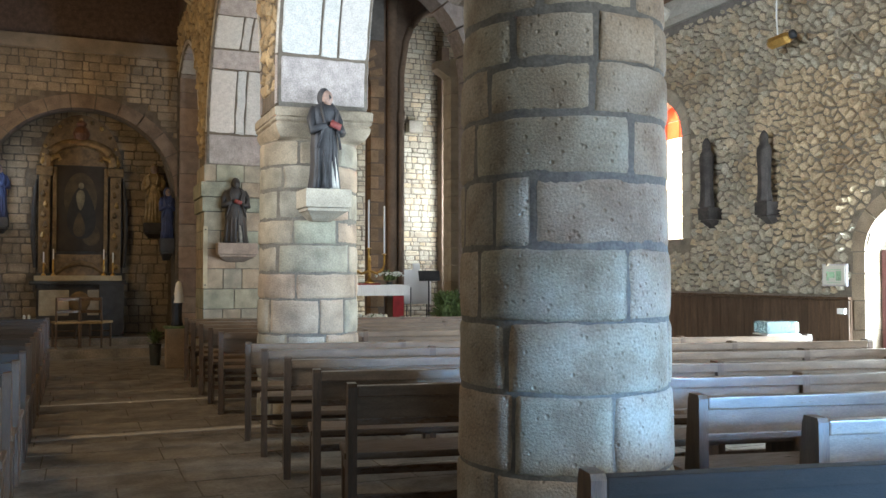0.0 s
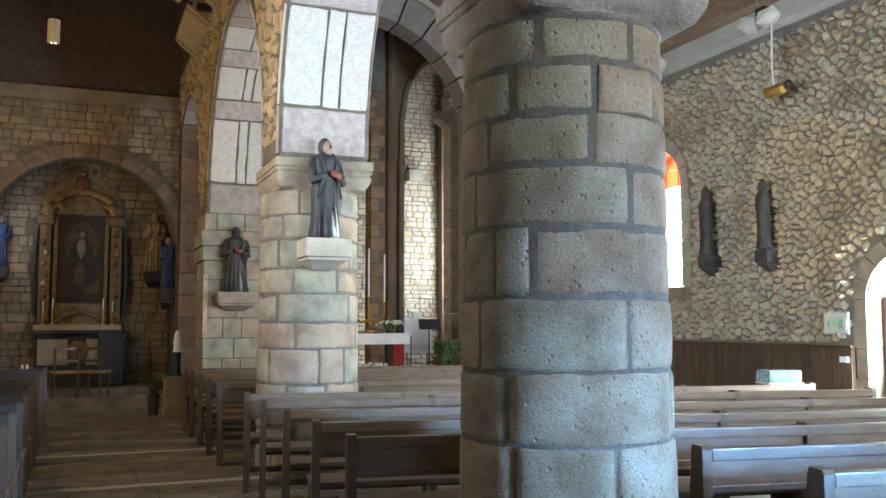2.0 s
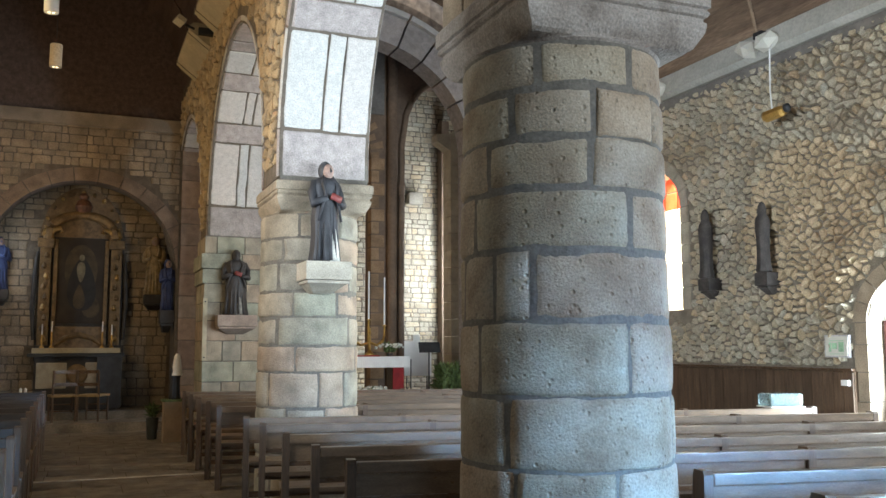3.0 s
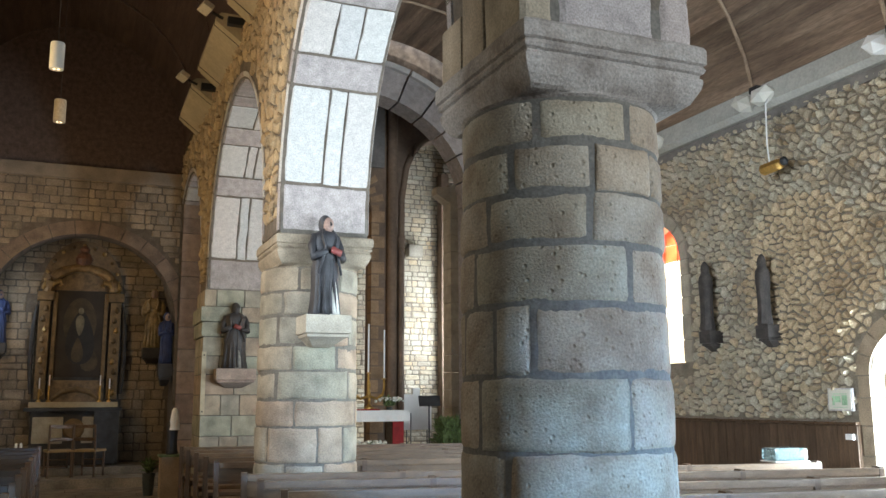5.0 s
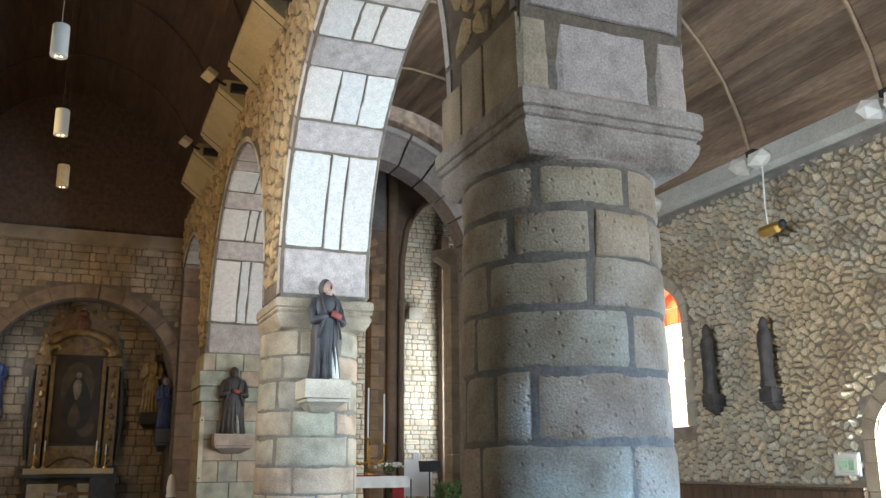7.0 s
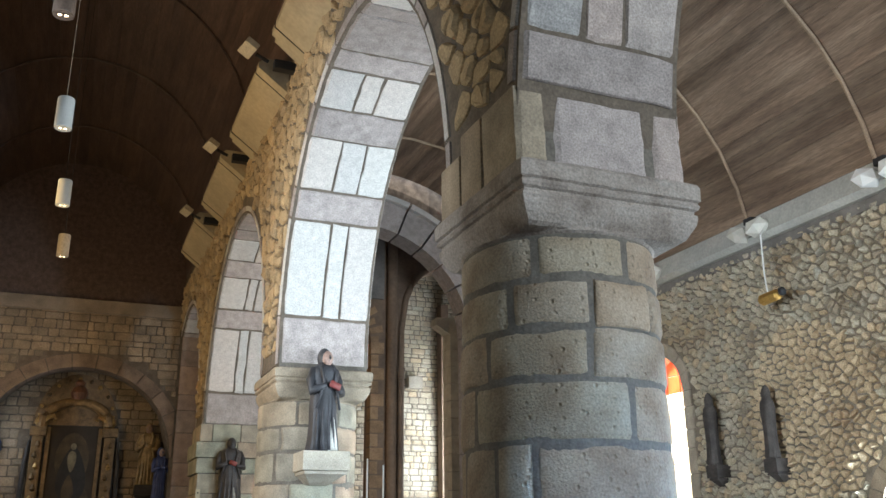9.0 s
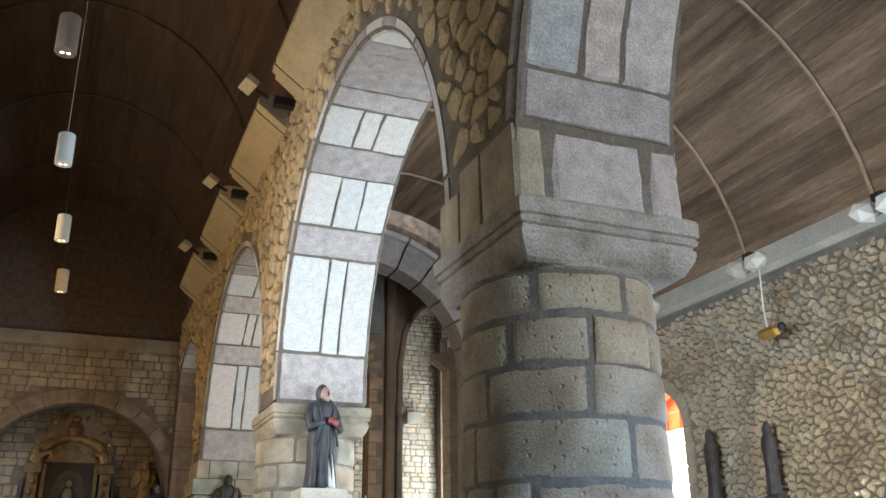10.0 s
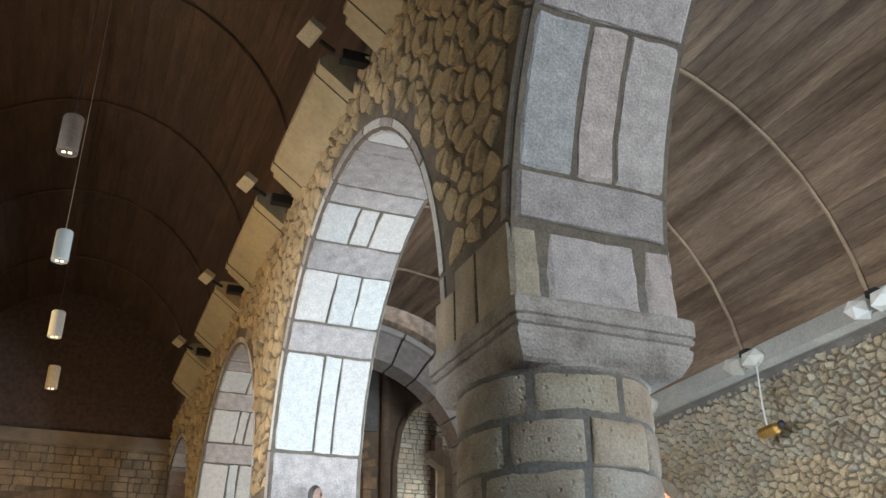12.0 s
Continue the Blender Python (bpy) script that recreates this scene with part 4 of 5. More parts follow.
def surround(name, o, depth, material, label, x_face, blocks=9, width=0.17):
    """Dressed stones round an arched opening in the south wall, each a piece."""
    a, b, sill, spring, rise, _ = o
    t = thing(name, label, "surround", kind="structure")
    mid, half = (a + b) / 2, (b - a) / 2
    rr = random.Random(5)
    z = sill
    while z < spring - 0.05:
        h = min(rr.uniform(0.24, 0.34), spring - z)
        for y0, y1 in ((a - width * rr.uniform(0.8, 1.15), a + 0.004), (b - 0.004, b + width * rr.uniform(0.8, 1.15))):
            part("stone", box(x_face - 0.025, x_face + depth, y0, y1, z + 0.005, z + h - 0.005, 0.008), material, t)
        z += h
    for k in range(blocks):
        s, e = math.pi * k / blocks + 0.012, math.pi * (k + 1) / blocks - 0.012
        out = [(mid + (half - 0.004) * math.cos(q), spring + (rise - 0.004) * math.sin(q)) for q in (s, (s + e) / 2, e)]
        out += [(mid + (half + width) * math.cos(q), spring + (rise + width) * math.sin(q)) for q in (e, (s + e) / 2, s)]
        part("stone", prism(out, depth + 0.025, "x", x_face - 0.025), material, t)
    return t


surround("door_surround", DOOR, 0.5, NAVE_FACE, "dressed brown stone arch round the open south door", WALL_S)
surround("window_surround", WINDOW, 0.42, DRESSED, "dressed stone arch round the south window", WALL_S)
structure("window_sill", prism([(WALL_S - 0.03, 1.72), (WALL_S + 0.5, 1.98), (WALL_S + 0.5, 1.60), (WALL_S - 0.03, 1.60)][::-1], 1.18, "y", 9.82), DRESSED, "sloping orange-lit stone sill", "window sill")
MAROON = mat("maroon_door", (0.10, 0.03, 0.03), 0.5, spread=0.2, bump=0.2)
door = thing("door_1", "dark red-brown wooden church door, one leaf open", "door", kind="structure")
leaf = part("leaf", box(WALL_S + 0.20, WALL_S + 0.25, 6.14, 6.80, 0.02, 1.72, 0.006), MAROON, door)
for k in range(4):
    part("board", box(WALL_S + 0.185, WALL_S + 0.202, 6.15 + 0.162 * k, 6.302 + 0.162 * k, 0.04, 1.70, 0.004), MAROON, leaf)
part("handle", tube([(WALL_S + 0.185, 6.22, 1.0), (WALL_S + 0.14, 6.22, 1.0), (WALL_S + 0.14, 6.22, 1.12), (WALL_S + 0.185, 6.22, 1.12)], 0.01), IRON, leaf)

glass = bpy.data.materials.new("leaded_glass")
glass.use_nodes = True
gn, gl = glass.node_tree.nodes, glass.node_tree.links
gb = gn["Principled BSDF"]
gb.inputs["Roughness"].default_value = 0.5
gb.inputs["Transmission Weight"].default_value = 0.95
gi = gn.new("ShaderNodeObjectInfo")
gr = gn.new("ShaderNodeValToRGB")
gr.color_ramp.interpolation = "CONSTANT"
for e, (p, c) in zip([gr.color_ramp.elements[0], gr.color_ramp.elements[1], gr.color_ramp.elements.new(0.6), gr.color_ramp.elements.new(0.8)],
                     [(0.0, (0.95, 0.95, 0.93)), (0.45, (0.95, 0.92, 0.86)), (0.6, (0.95, 0.86, 0.8)), (0.8, (0.95, 0.95, 0.9))]):
    e.position, e.color = p, (*c, 1)
gl.new(gi.outputs["Random"], gr.inputs[0])
gl.new(gr.outputs[0], gb.inputs["Base Color"])
RED_GLASS = mat("red_glass", (0.6, 0.03, 0.01), 0.3, spread=0.3, bump=0)
for name, bs in ((RED_GLASS, 0.9),):
    name.node_tree.nodes["Principled BSDF"].inputs["Transmission Weight"].default_value = bs
win = thing("window_1", "tall stained glass window with a red figured head", "window", kind="structure")
mid, half = (WINDOW[0] + WINDOW[1]) / 2, (WINDOW[1] - WINDOW[0]) / 2
for i in range(4):
    for j in range(8):
        y0, z0 = WINDOW[0] + 0.295 * i, 1.95 + 0.25 * j
        z1 = z0 + 0.24
        top_at = WINDOW[3] + WINDOW[4] * math.sqrt(max(0, 1 - (min(1, max(abs(y0 - mid), abs(y0 + 0.29 - mid)) / half)) ** 2))
        if z0 > top_at + 0.1:
            continue
        p = part("pane", box(WALL_S + 0.40, WALL_S + 0.408, y0 + 0.006, y0 + 0.289, z0, z1), RED_GLASS if j > 5 else glass, win)
        p.visible_shadow = False
for i in range(1, 4):
    part("lead_bar", box(WALL_S + 0.396, WALL_S + 0.412, WINDOW[0] + 0.295 * i - 0.006, WINDOW[0] + 0.295 * i + 0.006, 1.95, 3.92), IRON, win)
for j in range(1, 8):
    part("lead_bar", box(WALL_S + 0.396, WALL_S + 0.412, WINDOW[0], WINDOW[1], 1.944 + 0.25 * j, 1.952 + 0.25 * j), IRON, win)

n = thing("framed_notice", "framed white paper notice with a green drawing", "notice", "", pose(WALL_S - 0.045, 7.19, 1.455, 0, 0, 0))
part("frame", box(-0.012, 0.02, -0.165, 0.165, -0.12, 0.12, 0.004), mat("grey_frame", (0.45, 0.42, 0.42), 0.5, bump=0), n)
part("sheet", box(-0.017, -0.010, -0.148, 0.148, -0.105, 0.105), FACET, n, "white sheet")
GREEN = mat("green_ink", (0.35, 0.55, 0.35), 0.7, bump=0)
for y0, y1, z0, z1 in ((-0.1, -0.03, -0.06, 0.045), (-0.01, 0.06, -0.03, 0.035), (-0.10, 0.09, 0.055, 0.062), (-0.10, 0.09, -0.085, -0.08), (0.07, 0.10, -0.06, 0.04)):
    part("printed_block", box(-0.0195, -0.0165, y0, y1, z0, z1), GREEN, n)
tagged(part("wall_switch", box(WALL_S - 0.10, WALL_S - 0.06, 7.02, 7.12, 1.04, 1.10, 0.006), WHITE), "small white plastic switch box on the panelling", "switch")


def figure(m, height, robe, label, name="statue", face=None, skirt=None, seed=1, slim=1.0, arm=True):
    """A robed standing figure, one plain mesh: folded robe, bent arms, head."""
    rr = random.Random(seed)
    bm = bmesh.new()
    n, rings = 26, []
    prof = ((0.0, 0.155), (0.02, 0.165), (0.12, 0.15), (0.28, 0.14), (0.42, 0.145), (0.55, 0.135), (0.66, 0.14), (0.74, 0.15), (0.79, 0.14), (0.83, 0.095), (0.85, 0.05), (0.865, 0.045))
    ph = rr.uniform(0, 6)
    if not arm:  # hooded figures: cowl and shoulders run into one another
        prof = ((0.0, 0.135), (0.03, 0.15), (0.12, 0.13), (0.30, 0.125), (0.48, 0.135), (0.60, 0.15), (0.70, 0.155), (0.77, 0.135), (0.81, 0.095), (0.85, 0.088), (0.90, 0.092), (0.945, 0.075), (0.98, 0.045), (1.0, 0.012))
    for h, r in prof:
        fold = (0.10 if arm else 0.17) * max(0.0, 1 - h / 0.72)
        rings.append([bm.verts.new((slim * r * (1 + fold * math.sin(7 * a + ph) + 0.5 * fold * math.sin(11 * a)) * math.cos(a), slim * 0.72 * r * (1 + fold * math.sin(7 * a + ph)) * math.sin(a), h))
                      for a in (2 * math.pi * k / n for k in range(n))])
    for a, b in zip(rings, rings[1:]):
        for i in range(n):
            bm.faces.new((a[i], a[(i + 1) % n], b[(i + 1) % n], b[i]))
    bm.faces.new(rings[0][::-1])
    bm.faces.new(rings[-1])
    for radius, place, index in () if not arm else ((0.078, (0, 0.012, 0.912), 0), (0.066, (0.008, -0.028, 0.898), 1)):
        r = bmesh.ops.create_uvsphere(bm, u_segments=14, v_segments=10, radius=radius)
        bmesh.ops.scale(bm, vec=(0.88, 0.95, 1.25), verts=r["verts"])
        bmesh.ops.translate(bm, vec=place, verts=r["verts"])
        for v in r["verts"]:
            for f in v.link_faces:
                f.material_index = index
    if arm:
        tube([(0.004, -0.086, 0.925), (0.006, -0.101, 0.893), (0.006, -0.088, 0.882)], [0.006, 0.013, 0.006], 6, bm)
        for k in range(5):  # long folds of the cloak down the front
            x = slim * (-0.105 + 0.05 * k + rr.uniform(-0.01, 0.01))
            y = -0.72 * slim * math.sqrt(max(0.001, 0.0190 - (x / slim) ** 2))
            tube([(x * 0.75, y * 0.92, 0.56 + 0.03 * (k % 2)), (x * 0.95, y * 1.0, 0.36), (x * 1.08, y * 1.06 - 0.012, 0.15), (x * 1.18, y * 1.08 - 0.014, 0.012)], [0.006, 0.013, 0.016, 0.021], 7, bm)
        for s in (-1, 1):  # edges of the mantle from the shoulders
            tube([(s * 0.05, -0.045, 0.85), (s * 0.085 * slim, -0.10 * slim, 0.76), (s * 0.06 * slim, -0.115 * slim, 0.66), (s * 0.13 * slim, -0.09 * slim, 0.40)], [0.014, 0.02, 0.018, 0.012], 7, bm)
    if skirt:  # the pale under-robe that shows between the folds
        known = set(bm.faces)
        tube([(0.05, -0.055, 0.004), (0.05, -0.062, 0.15), (0.06, -0.07, 0.40)], [0.085, 0.062, 0.010], 12, bm)
        for f in bm.faces:
            if f not in known:
                f.material_index = 2
    if arm:
        for s, hand in ((-1, (-0.06, -0.15, 0.62)), (1, (0.09, -0.14, 0.58))):
            tube([(s * 0.11 * slim, 0, 0.79), (s * 0.155 * slim, -0.01, 0.68), (s * 0.16 * slim, -0.05, 0.57), hand], [0.045, 0.046, 0.05, 0.024], 10, bm)
        k = bmesh.ops.create_cube(bm, size=1.0)
        bmesh.ops.scale(bm, vec=(0.11, 0.035, 0.06), verts=k["verts"])
        bmesh.ops.rotate(bm, cent=(0, 0, 0), matrix=Matrix.Rotation(0.35, 3, "Y"), verts=k["verts"])
        bmesh.ops.translate(bm, vec=(0.03, -0.16, 0.62), verts=k["verts"])
        for v in k["verts"]:
            for f in v.link_faces:
                f.material_index = 3 if skirt else 0
    bmesh.ops.scale(bm, vec=(height,) * 3, verts=bm.verts)
    for f in bm.faces:
        f.smooth = True
    ob = part(name, bm, robe, None, "", m)
    for extra in (face or robe, skirt or robe, BOOK if skirt else robe):
        ob.data.materials.append(extra)
    return tagged(ob, label, "statue")


BOOK = mat("dark_red_book", (0.20, 0.045, 0.04), 0.6, spread=0.2, bump=0.2)
WORN_ROBE = mat("worn_painted_robe", (0.20, 0.19, 0.165), 0.7, scale=12, spread=0.4, bump=0.5)
SKIN = mat("painted_skin", (0.30, 0.20, 0.16), 0.6, spread=0.1, bump=0.2)
PALE_CLOTH = mat("painted_white_robe", (0.52, 0.52, 0.48), 0.7, spread=0.2, bump=0.4)
BLUE = mat("painted_blue", (0.035, 0.046, 0.12), 0.6, scale=8, spread=0.3, bump=0.3)
OCHRE = mat("painted_ochre", (0.30, 0.21, 0.10), 0.6, scale=10, spread=0.4, bump=0.4)


def corbel(x, y, z, w, d, h, material, turn=0.0, label="stone corbel with a moulded foot", name="corbel"):
    """A bracket whose top is at z, deep d towards -y before turning."""
    t = thing(name, label, "corbel", "statue corbels", pose(x, y, z, 0, 0, turn))
    part("slab", box(-w / 2, w / 2, -d, 0.02, -0.6 * h, 0, 0.012), material, t)
    part("moulding", box(-w / 2 + 0.02, w / 2 - 0.02, -d + 0.02, 0.02, -0.72 * h, -0.6 * h - 0.003, 0.008), material, t)
    bm = bmesh.new()
    top = [bm.verts.new(p) for p in ((-w / 2 + 0.035, 0.02, -0.72 * h), (w / 2 - 0.035, 0.02, -0.72 * h), (w / 2 - 0.035, -d + 0.04, -0.72 * h), (-w / 2 + 0.035, -d + 0.04, -0.72 * h))]
    low = [bm.verts.new(p) for p in ((-w / 4, 0.02, -h), (w / 4, 0.02, -h), (w / 5, -d * 0.35, -h), (-w / 5, -d * 0.35, -h))]
    bm.faces.new(top)
    bm.faces.new(low[::-1])
    for i in range(4):
        bm.faces.new((top[i], top[(i + 1) % 4], low[(i + 1) % 4], low[i]))
    part("foot", bm, material, t)
    return t


corbel(2.15, 8.36, 2.26, 0.44, 0.38, 0.29, DRESSED)
figure(pose(2.15, 8.16, 2.262, 0, 0, 16), 0.97, STATUE_DARK, "painted statue in a dark habit holding a red book", face=SKIN, skirt=PALE_CLOTH, seed=3, slim=1.0)
corbel(2.17, 13.5, 1.93, 0.58, 0.34, 0.28, JAMB_GRANITE, 0, "brownish pink stone corbel with a moulded foot")
figure(pose(2.15, 13.3, 1.932, 0, 0, -6), 0.97, STATUE_WOOD, "old carved wooden statue in a dark cloak over a pale robe", face=STATUE_WOOD, skirt=WORN_ROBE, seed=4, slim=1.12)
for y, hz, seed in ((9.15, 0.90, 5), (8.12, 0.84, 6)):
    corbel(WALL_S - 0.01, y, 2.32, 0.21, 0.20, 0.26, GREYED_WOOD, -90, "dark wooden bracket on the stone wall")
    figure(pose(WALL_S - 0.15, y, 2.322, 0, 0, -90), hz, GREYED_WOOD, "weathered dark wooden statue on a wall bracket", seed=seed, slim=0.78, arm=False)

# ---- east end of the aisle: cross arch, choir openings, altar ----
CROSS_Y = 13.95
cross = thing("cross_arch", "pinkish stone arch across the aisle before the choir", "arch", kind="structure")
cx, cz, ri, ro = 4.2, 4.88, 1.85, 2.36

def wide(r, q):
    """Half width of the arch: a little wider on the south side."""
    return cx + (r + (0.22 if math.cos(q) > 0 else 0.0)) * math.cos(q)


for k in range(13):
    s, e = math.pi * k / 13 + 0.008, math.pi * (k + 1) / 13 - 0.008
    out = [(wide(ri, q), cz + ri * math.sin(q)) for q in (s, (s + e) / 2, e)] + [(wide(ro, q), cz + ro * math.sin(q)) for q in (e, (s + e) / 2, s)]
    part("voussoir", prism(out, 0.5, "y", CROSS_Y), PINK_GRANITE, cross)
    out = [(wide(ro + 0.004, q), cz + (ro + 0.004) * math.sin(q)) for q in (s, (s + e) / 2, e)] + [(wide(ro + 0.10, q), cz + (ro + 0.10) * math.sin(q)) for q in (e, (s + e) / 2, s)]
    part("hood_stone", prism(out, 0.12, "y", CROSS_Y - 0.10), PALE_GRANITE, cross)
for x0, x1 in ((cx - ro, cx - ri), (cx + ri + 0.22, cx + ro + 0.22)):
    for j in range(12):
        part("stone", box(x0 + 0.0, x1, CROSS_Y, CROSS_Y + 0.5, cz * j / 12 + 0.004, cz * (j + 1) / 12 - 0.004, 0.008), PINK_GRANITE, cross)
# wall over the arch, up to the boards
bm = bmesh.new()
m = 16
for k in range(m):
    xa, xb = ARC1 + (6.54 - ARC1) * k / m, ARC1 + (6.54 - ARC1) * (k + 1) / m
    za, zb = (cz + math.sqrt(max(0.0, (ro - 0.01) ** 2 - (x - cx) ** 2)) for x in (xa, xb))
    prism([(xa, za), (xb, zb), (xb, 8.3), (xa, 8.3)], 0.3, "y", CROSS_Y + 0.1, bm)
structure("wall_over_arch", bm, CEILING_WOOD, "brown boarded wall over the cross arch")
structure("wall_cross", box(cx + ro + 0.22, WALL_S + 0.8, CROSS_Y + 0.05, CROSS_Y + 0.45, 0, 8.0), PLASTER_BROWN, "brown plastered wall beside the cross arch")

CHOIR_Y = 16.0
LANCET, SIDE = (5.78, 7.30, 0.0, 5.35, 1.30, False), (3.75, 5.12, 0.0, 5.05, 0.95, False)
structure("wall_choir", pierced("y", CHOIR_Y, 0.35, ARC1 - 0.3, WALL_S + 0.6, 8.7, [LANCET, SIDE]), PLASTER_BROWN, "brown wall with two round arches into the choir")
wall_back = structure("wall_choir_back", box(ARC1 - 0.3, WALL_S + 0.8, 18.2, 18.5, 0, 8.7), SOUTH_MORTAR, "pale rubble stone back wall of the choir")
lay_rubble(wall_back, coursed_pieces(17, 5.5, 8.3, 0.1, 7.6, 0.135, lambda u, v, a, b: True, 0.007), lambda u, v, d: (u, 18.2 - d, v), RUBBLE)
# ochre stones behind the side arch: the orange light there, given as stone colour
lay_rubble(wall_back, coursed_pieces(18, 3.0, 5.5, 0.1, 7.0, 0.24, lambda u, v, a, b: True), lambda u, v, d: (u, 18.2 - d, v), OCHRE_RUBBLE)
# orange light on the quoins is put into their base colour
QUOIN = mat("warm_lit_quoin", (0.36, 0.235, 0.135), 0.88, scale=5, spread=0.25, grain=80, grain_amount=0.25, bump=0.6, per=0.18)
quoins = thing("side_arch_quoins", "alternating long and short quoin stones round the choir arch, warm light in their colour", "quoins", kind="structure")
z, j = 0.1, 0
while z < 4.9:
    wd = 0.26 if j % 2 else 0.15
    part("quoin", box(SIDE[1] - 0.005, SIDE[1] + wd, CHOIR_Y - 0.03, CHOIR_Y + 0.2, z + 0.01, z + 0.235, 0.012), QUOIN, quoins)
    z += 0.25
    j += 1
for k in range(9):
    s, e = math.pi / 2 * k / 9 + 0.03, math.pi / 2 * (k + 1) / 9 - 0.03
    wd = 0.26 if k % 2 else 0.15
    midx, hf = (SIDE[0] + SIDE[1]) / 2, (SIDE[1] - SIDE[0]) / 2
    out = [(midx + (hf - 0.005) * math.cos(q), 5.05 + 0.95 * math.sin(q)) for q in (s, e)] + [(midx + (hf + wd) * math.cos(q), 5.05 + (0.95 + wd) * math.sin(q)) for q in (e, s)]
    part("quoin", prism(out, 0.2, "y", CHOIR_Y - 0.03), QUOIN, quoins)
# rim of the tall arch
rim = thing("arch_rim", "brown moulded rim of the tall round arch", "moulding", kind="structure")
lm, lh = (LANCET[0] + LANCET[1]) / 2, (LANCET[1] - LANCET[0]) / 2
for sgn in (-1,):
    pts = [(lm + sgn * (lh + 0.05), CHOIR_Y - 0.02, z) for z in (0.0, 1.8, 3.6, 5.0)]
    for k in range(9):
        s = 1 - k / 8
        pts.append((lm + sgn * (lh * s + 0.05), CHOIR_Y - 0.02, LANCET[3] + (LANCET[4] + 0.05) * math.sqrt(max(0.0, 1 - s * s))))
    part("rim", tube(pts, 0.065, 8), PLASTER_BROWN, rim)
# tall brown shafts beside the openings, the grey wall strip, the corbelled stone shaft
for x, r, z1 in ((5.52, 0.10, 8.4), (5.70, 0.055, 4.6)):
    sh = thing("wall_shaft", "tall brown shaft against the choir wall", "shaft", "choir shafts", pose(x, CHOIR_Y - 0.08, 0.0))
    part("base", lathe([(r * 1.7, 0), (r * 1.7, 0.1), (r * 1.3, 0.22), (r, 0.3)], 16), PLASTER_BROWN, sh)
    part("shaft", lathe([(r, 0.3), (r, z1 - 0.25)], 16), PLASTER_BROWN, sh)
    part("capital", lathe([(r, z1 - 0.25), (r * 1.25, z1 - 0.22), (r * 1.1, z1 - 0.18), (r * 1.6, z1)], 16), PLASTER_BROWN, sh)
structure("wall_strip", box(4.95, 5.36, CHOIR_Y - 0.06, CHOIR_Y - 0.004, 5.95, 8.3), GREY_PLASTER, "dark grey blockwork above the side arch", "wall")
shaft = thing("stone_shaft", "pale stone shaft with a corbel at its head", "shaft", "", pose(6.66, CHOIR_Y - 0.4, 0))
for j in range(17):
    part("stone", box(-0.09, 0.09, -0.10, 0.28, 0.33 * j + 0.004, 0.33 * (j + 1) - 0.004, 0.01), DRESSED, shaft)
part("corbel", prism([(-0.09, 5.25), (-0.36, 5.42), (-0.36, 5.56), (0.1, 5.60), (0.1, 5.25)], 0.3, "y", -0.08), DRESSED, shaft)
imp = thing("choir_impost", "pale stone impost band in the choir", "impost")
part("band", box(5.5, 6.62, 18.06, 18.19, 4.80, 4.90, 0.015), DRESSED, imp)
part("boss", box(6.62, 6.95, 17.95, 18.19, 4.58, 4.84, 0.03), DRESSED, imp)
structure("brown_post", box(7.37, 7.55, 17.9, 18.17, 0, 6.5, 0.02), PLASTER_BROWN, "tall brown wooden post in the choir", "post")
structure("choir_platform", box(ARC1 - 0.2, WALL_S, 13.6, 18.2, -0.01, 0.32, 0.01), OAK, "wooden altar platform of one step", "platform")

altar = thing("altar_table", "altar with a white cloth over a red frontal", "altar", "", pose(4.72, 14.95, 0.321))
part("top", box(-0.62, 0.66, -0.32, 0.32, 0.88, 0.95, 0.01), DRESSED, altar)
for x in (-0.5, 0.5):
    part("leg", box(x - 0.05, x + 0.05, -0.22, 0.22, 0, 0.88, 0.01), OAK, altar)
part("frontal", box(0.40, 0.60, -0.26, -0.235, 0.05, 0.87), RED, altar, "deep red cloth panel")
cl = tagged(part("altar_cloth", box(-0.64, 0.68, -0.345, 0.345, 0.956, 0.966), LINEN, None, "", pose(4.72, 14.95, 0.321)), "white linen altar cloth with a hanging hem", "cloth")
bm = bmesh.new()
top, low = [], []
for k in range(41):
    x = -0.64 + 1.32 * k / 40
    top.append(bm.verts.new((x, -0.347, 0.966)))
    low.append(bm.verts.new((x, -0.352 - 0.012 * math.sin(k * 0.9), 0.78)))
for a, b, c, d in zip(top, top[1:], low[1:], low):
    bm.faces.new((a, b, c, d))
hem = part("hem", bm, LINEN, cl)
sol = hem.modifiers.new("thick", "SOLIDIFY")
sol.thickness = 0.004
runner = tagged(part("altar_runner", box(-0.3, 0.16, -0.28, 0.1, 0.968, 0.99, 0.008), RED, None, "", pose(4.72, 14.95, 0.321)), "folded red cloth lying on the altar", "cloth")
cand = thing("candelabrum", "gilt branched candelabrum with tall white candles", "candelabrum", "", pose(4.74, 14.85, 1.314))
part("foot", lathe([(0.09, 0), (0.09, 0.02), (0.05, 0.05), (0.02, 0.09), (0.03, 0.14), (0.018, 0.20), (0.03, 0.26), (0.016, 0.34), (0.03, 0.40), (0.012, 0.48)], 16), GOLD, cand)
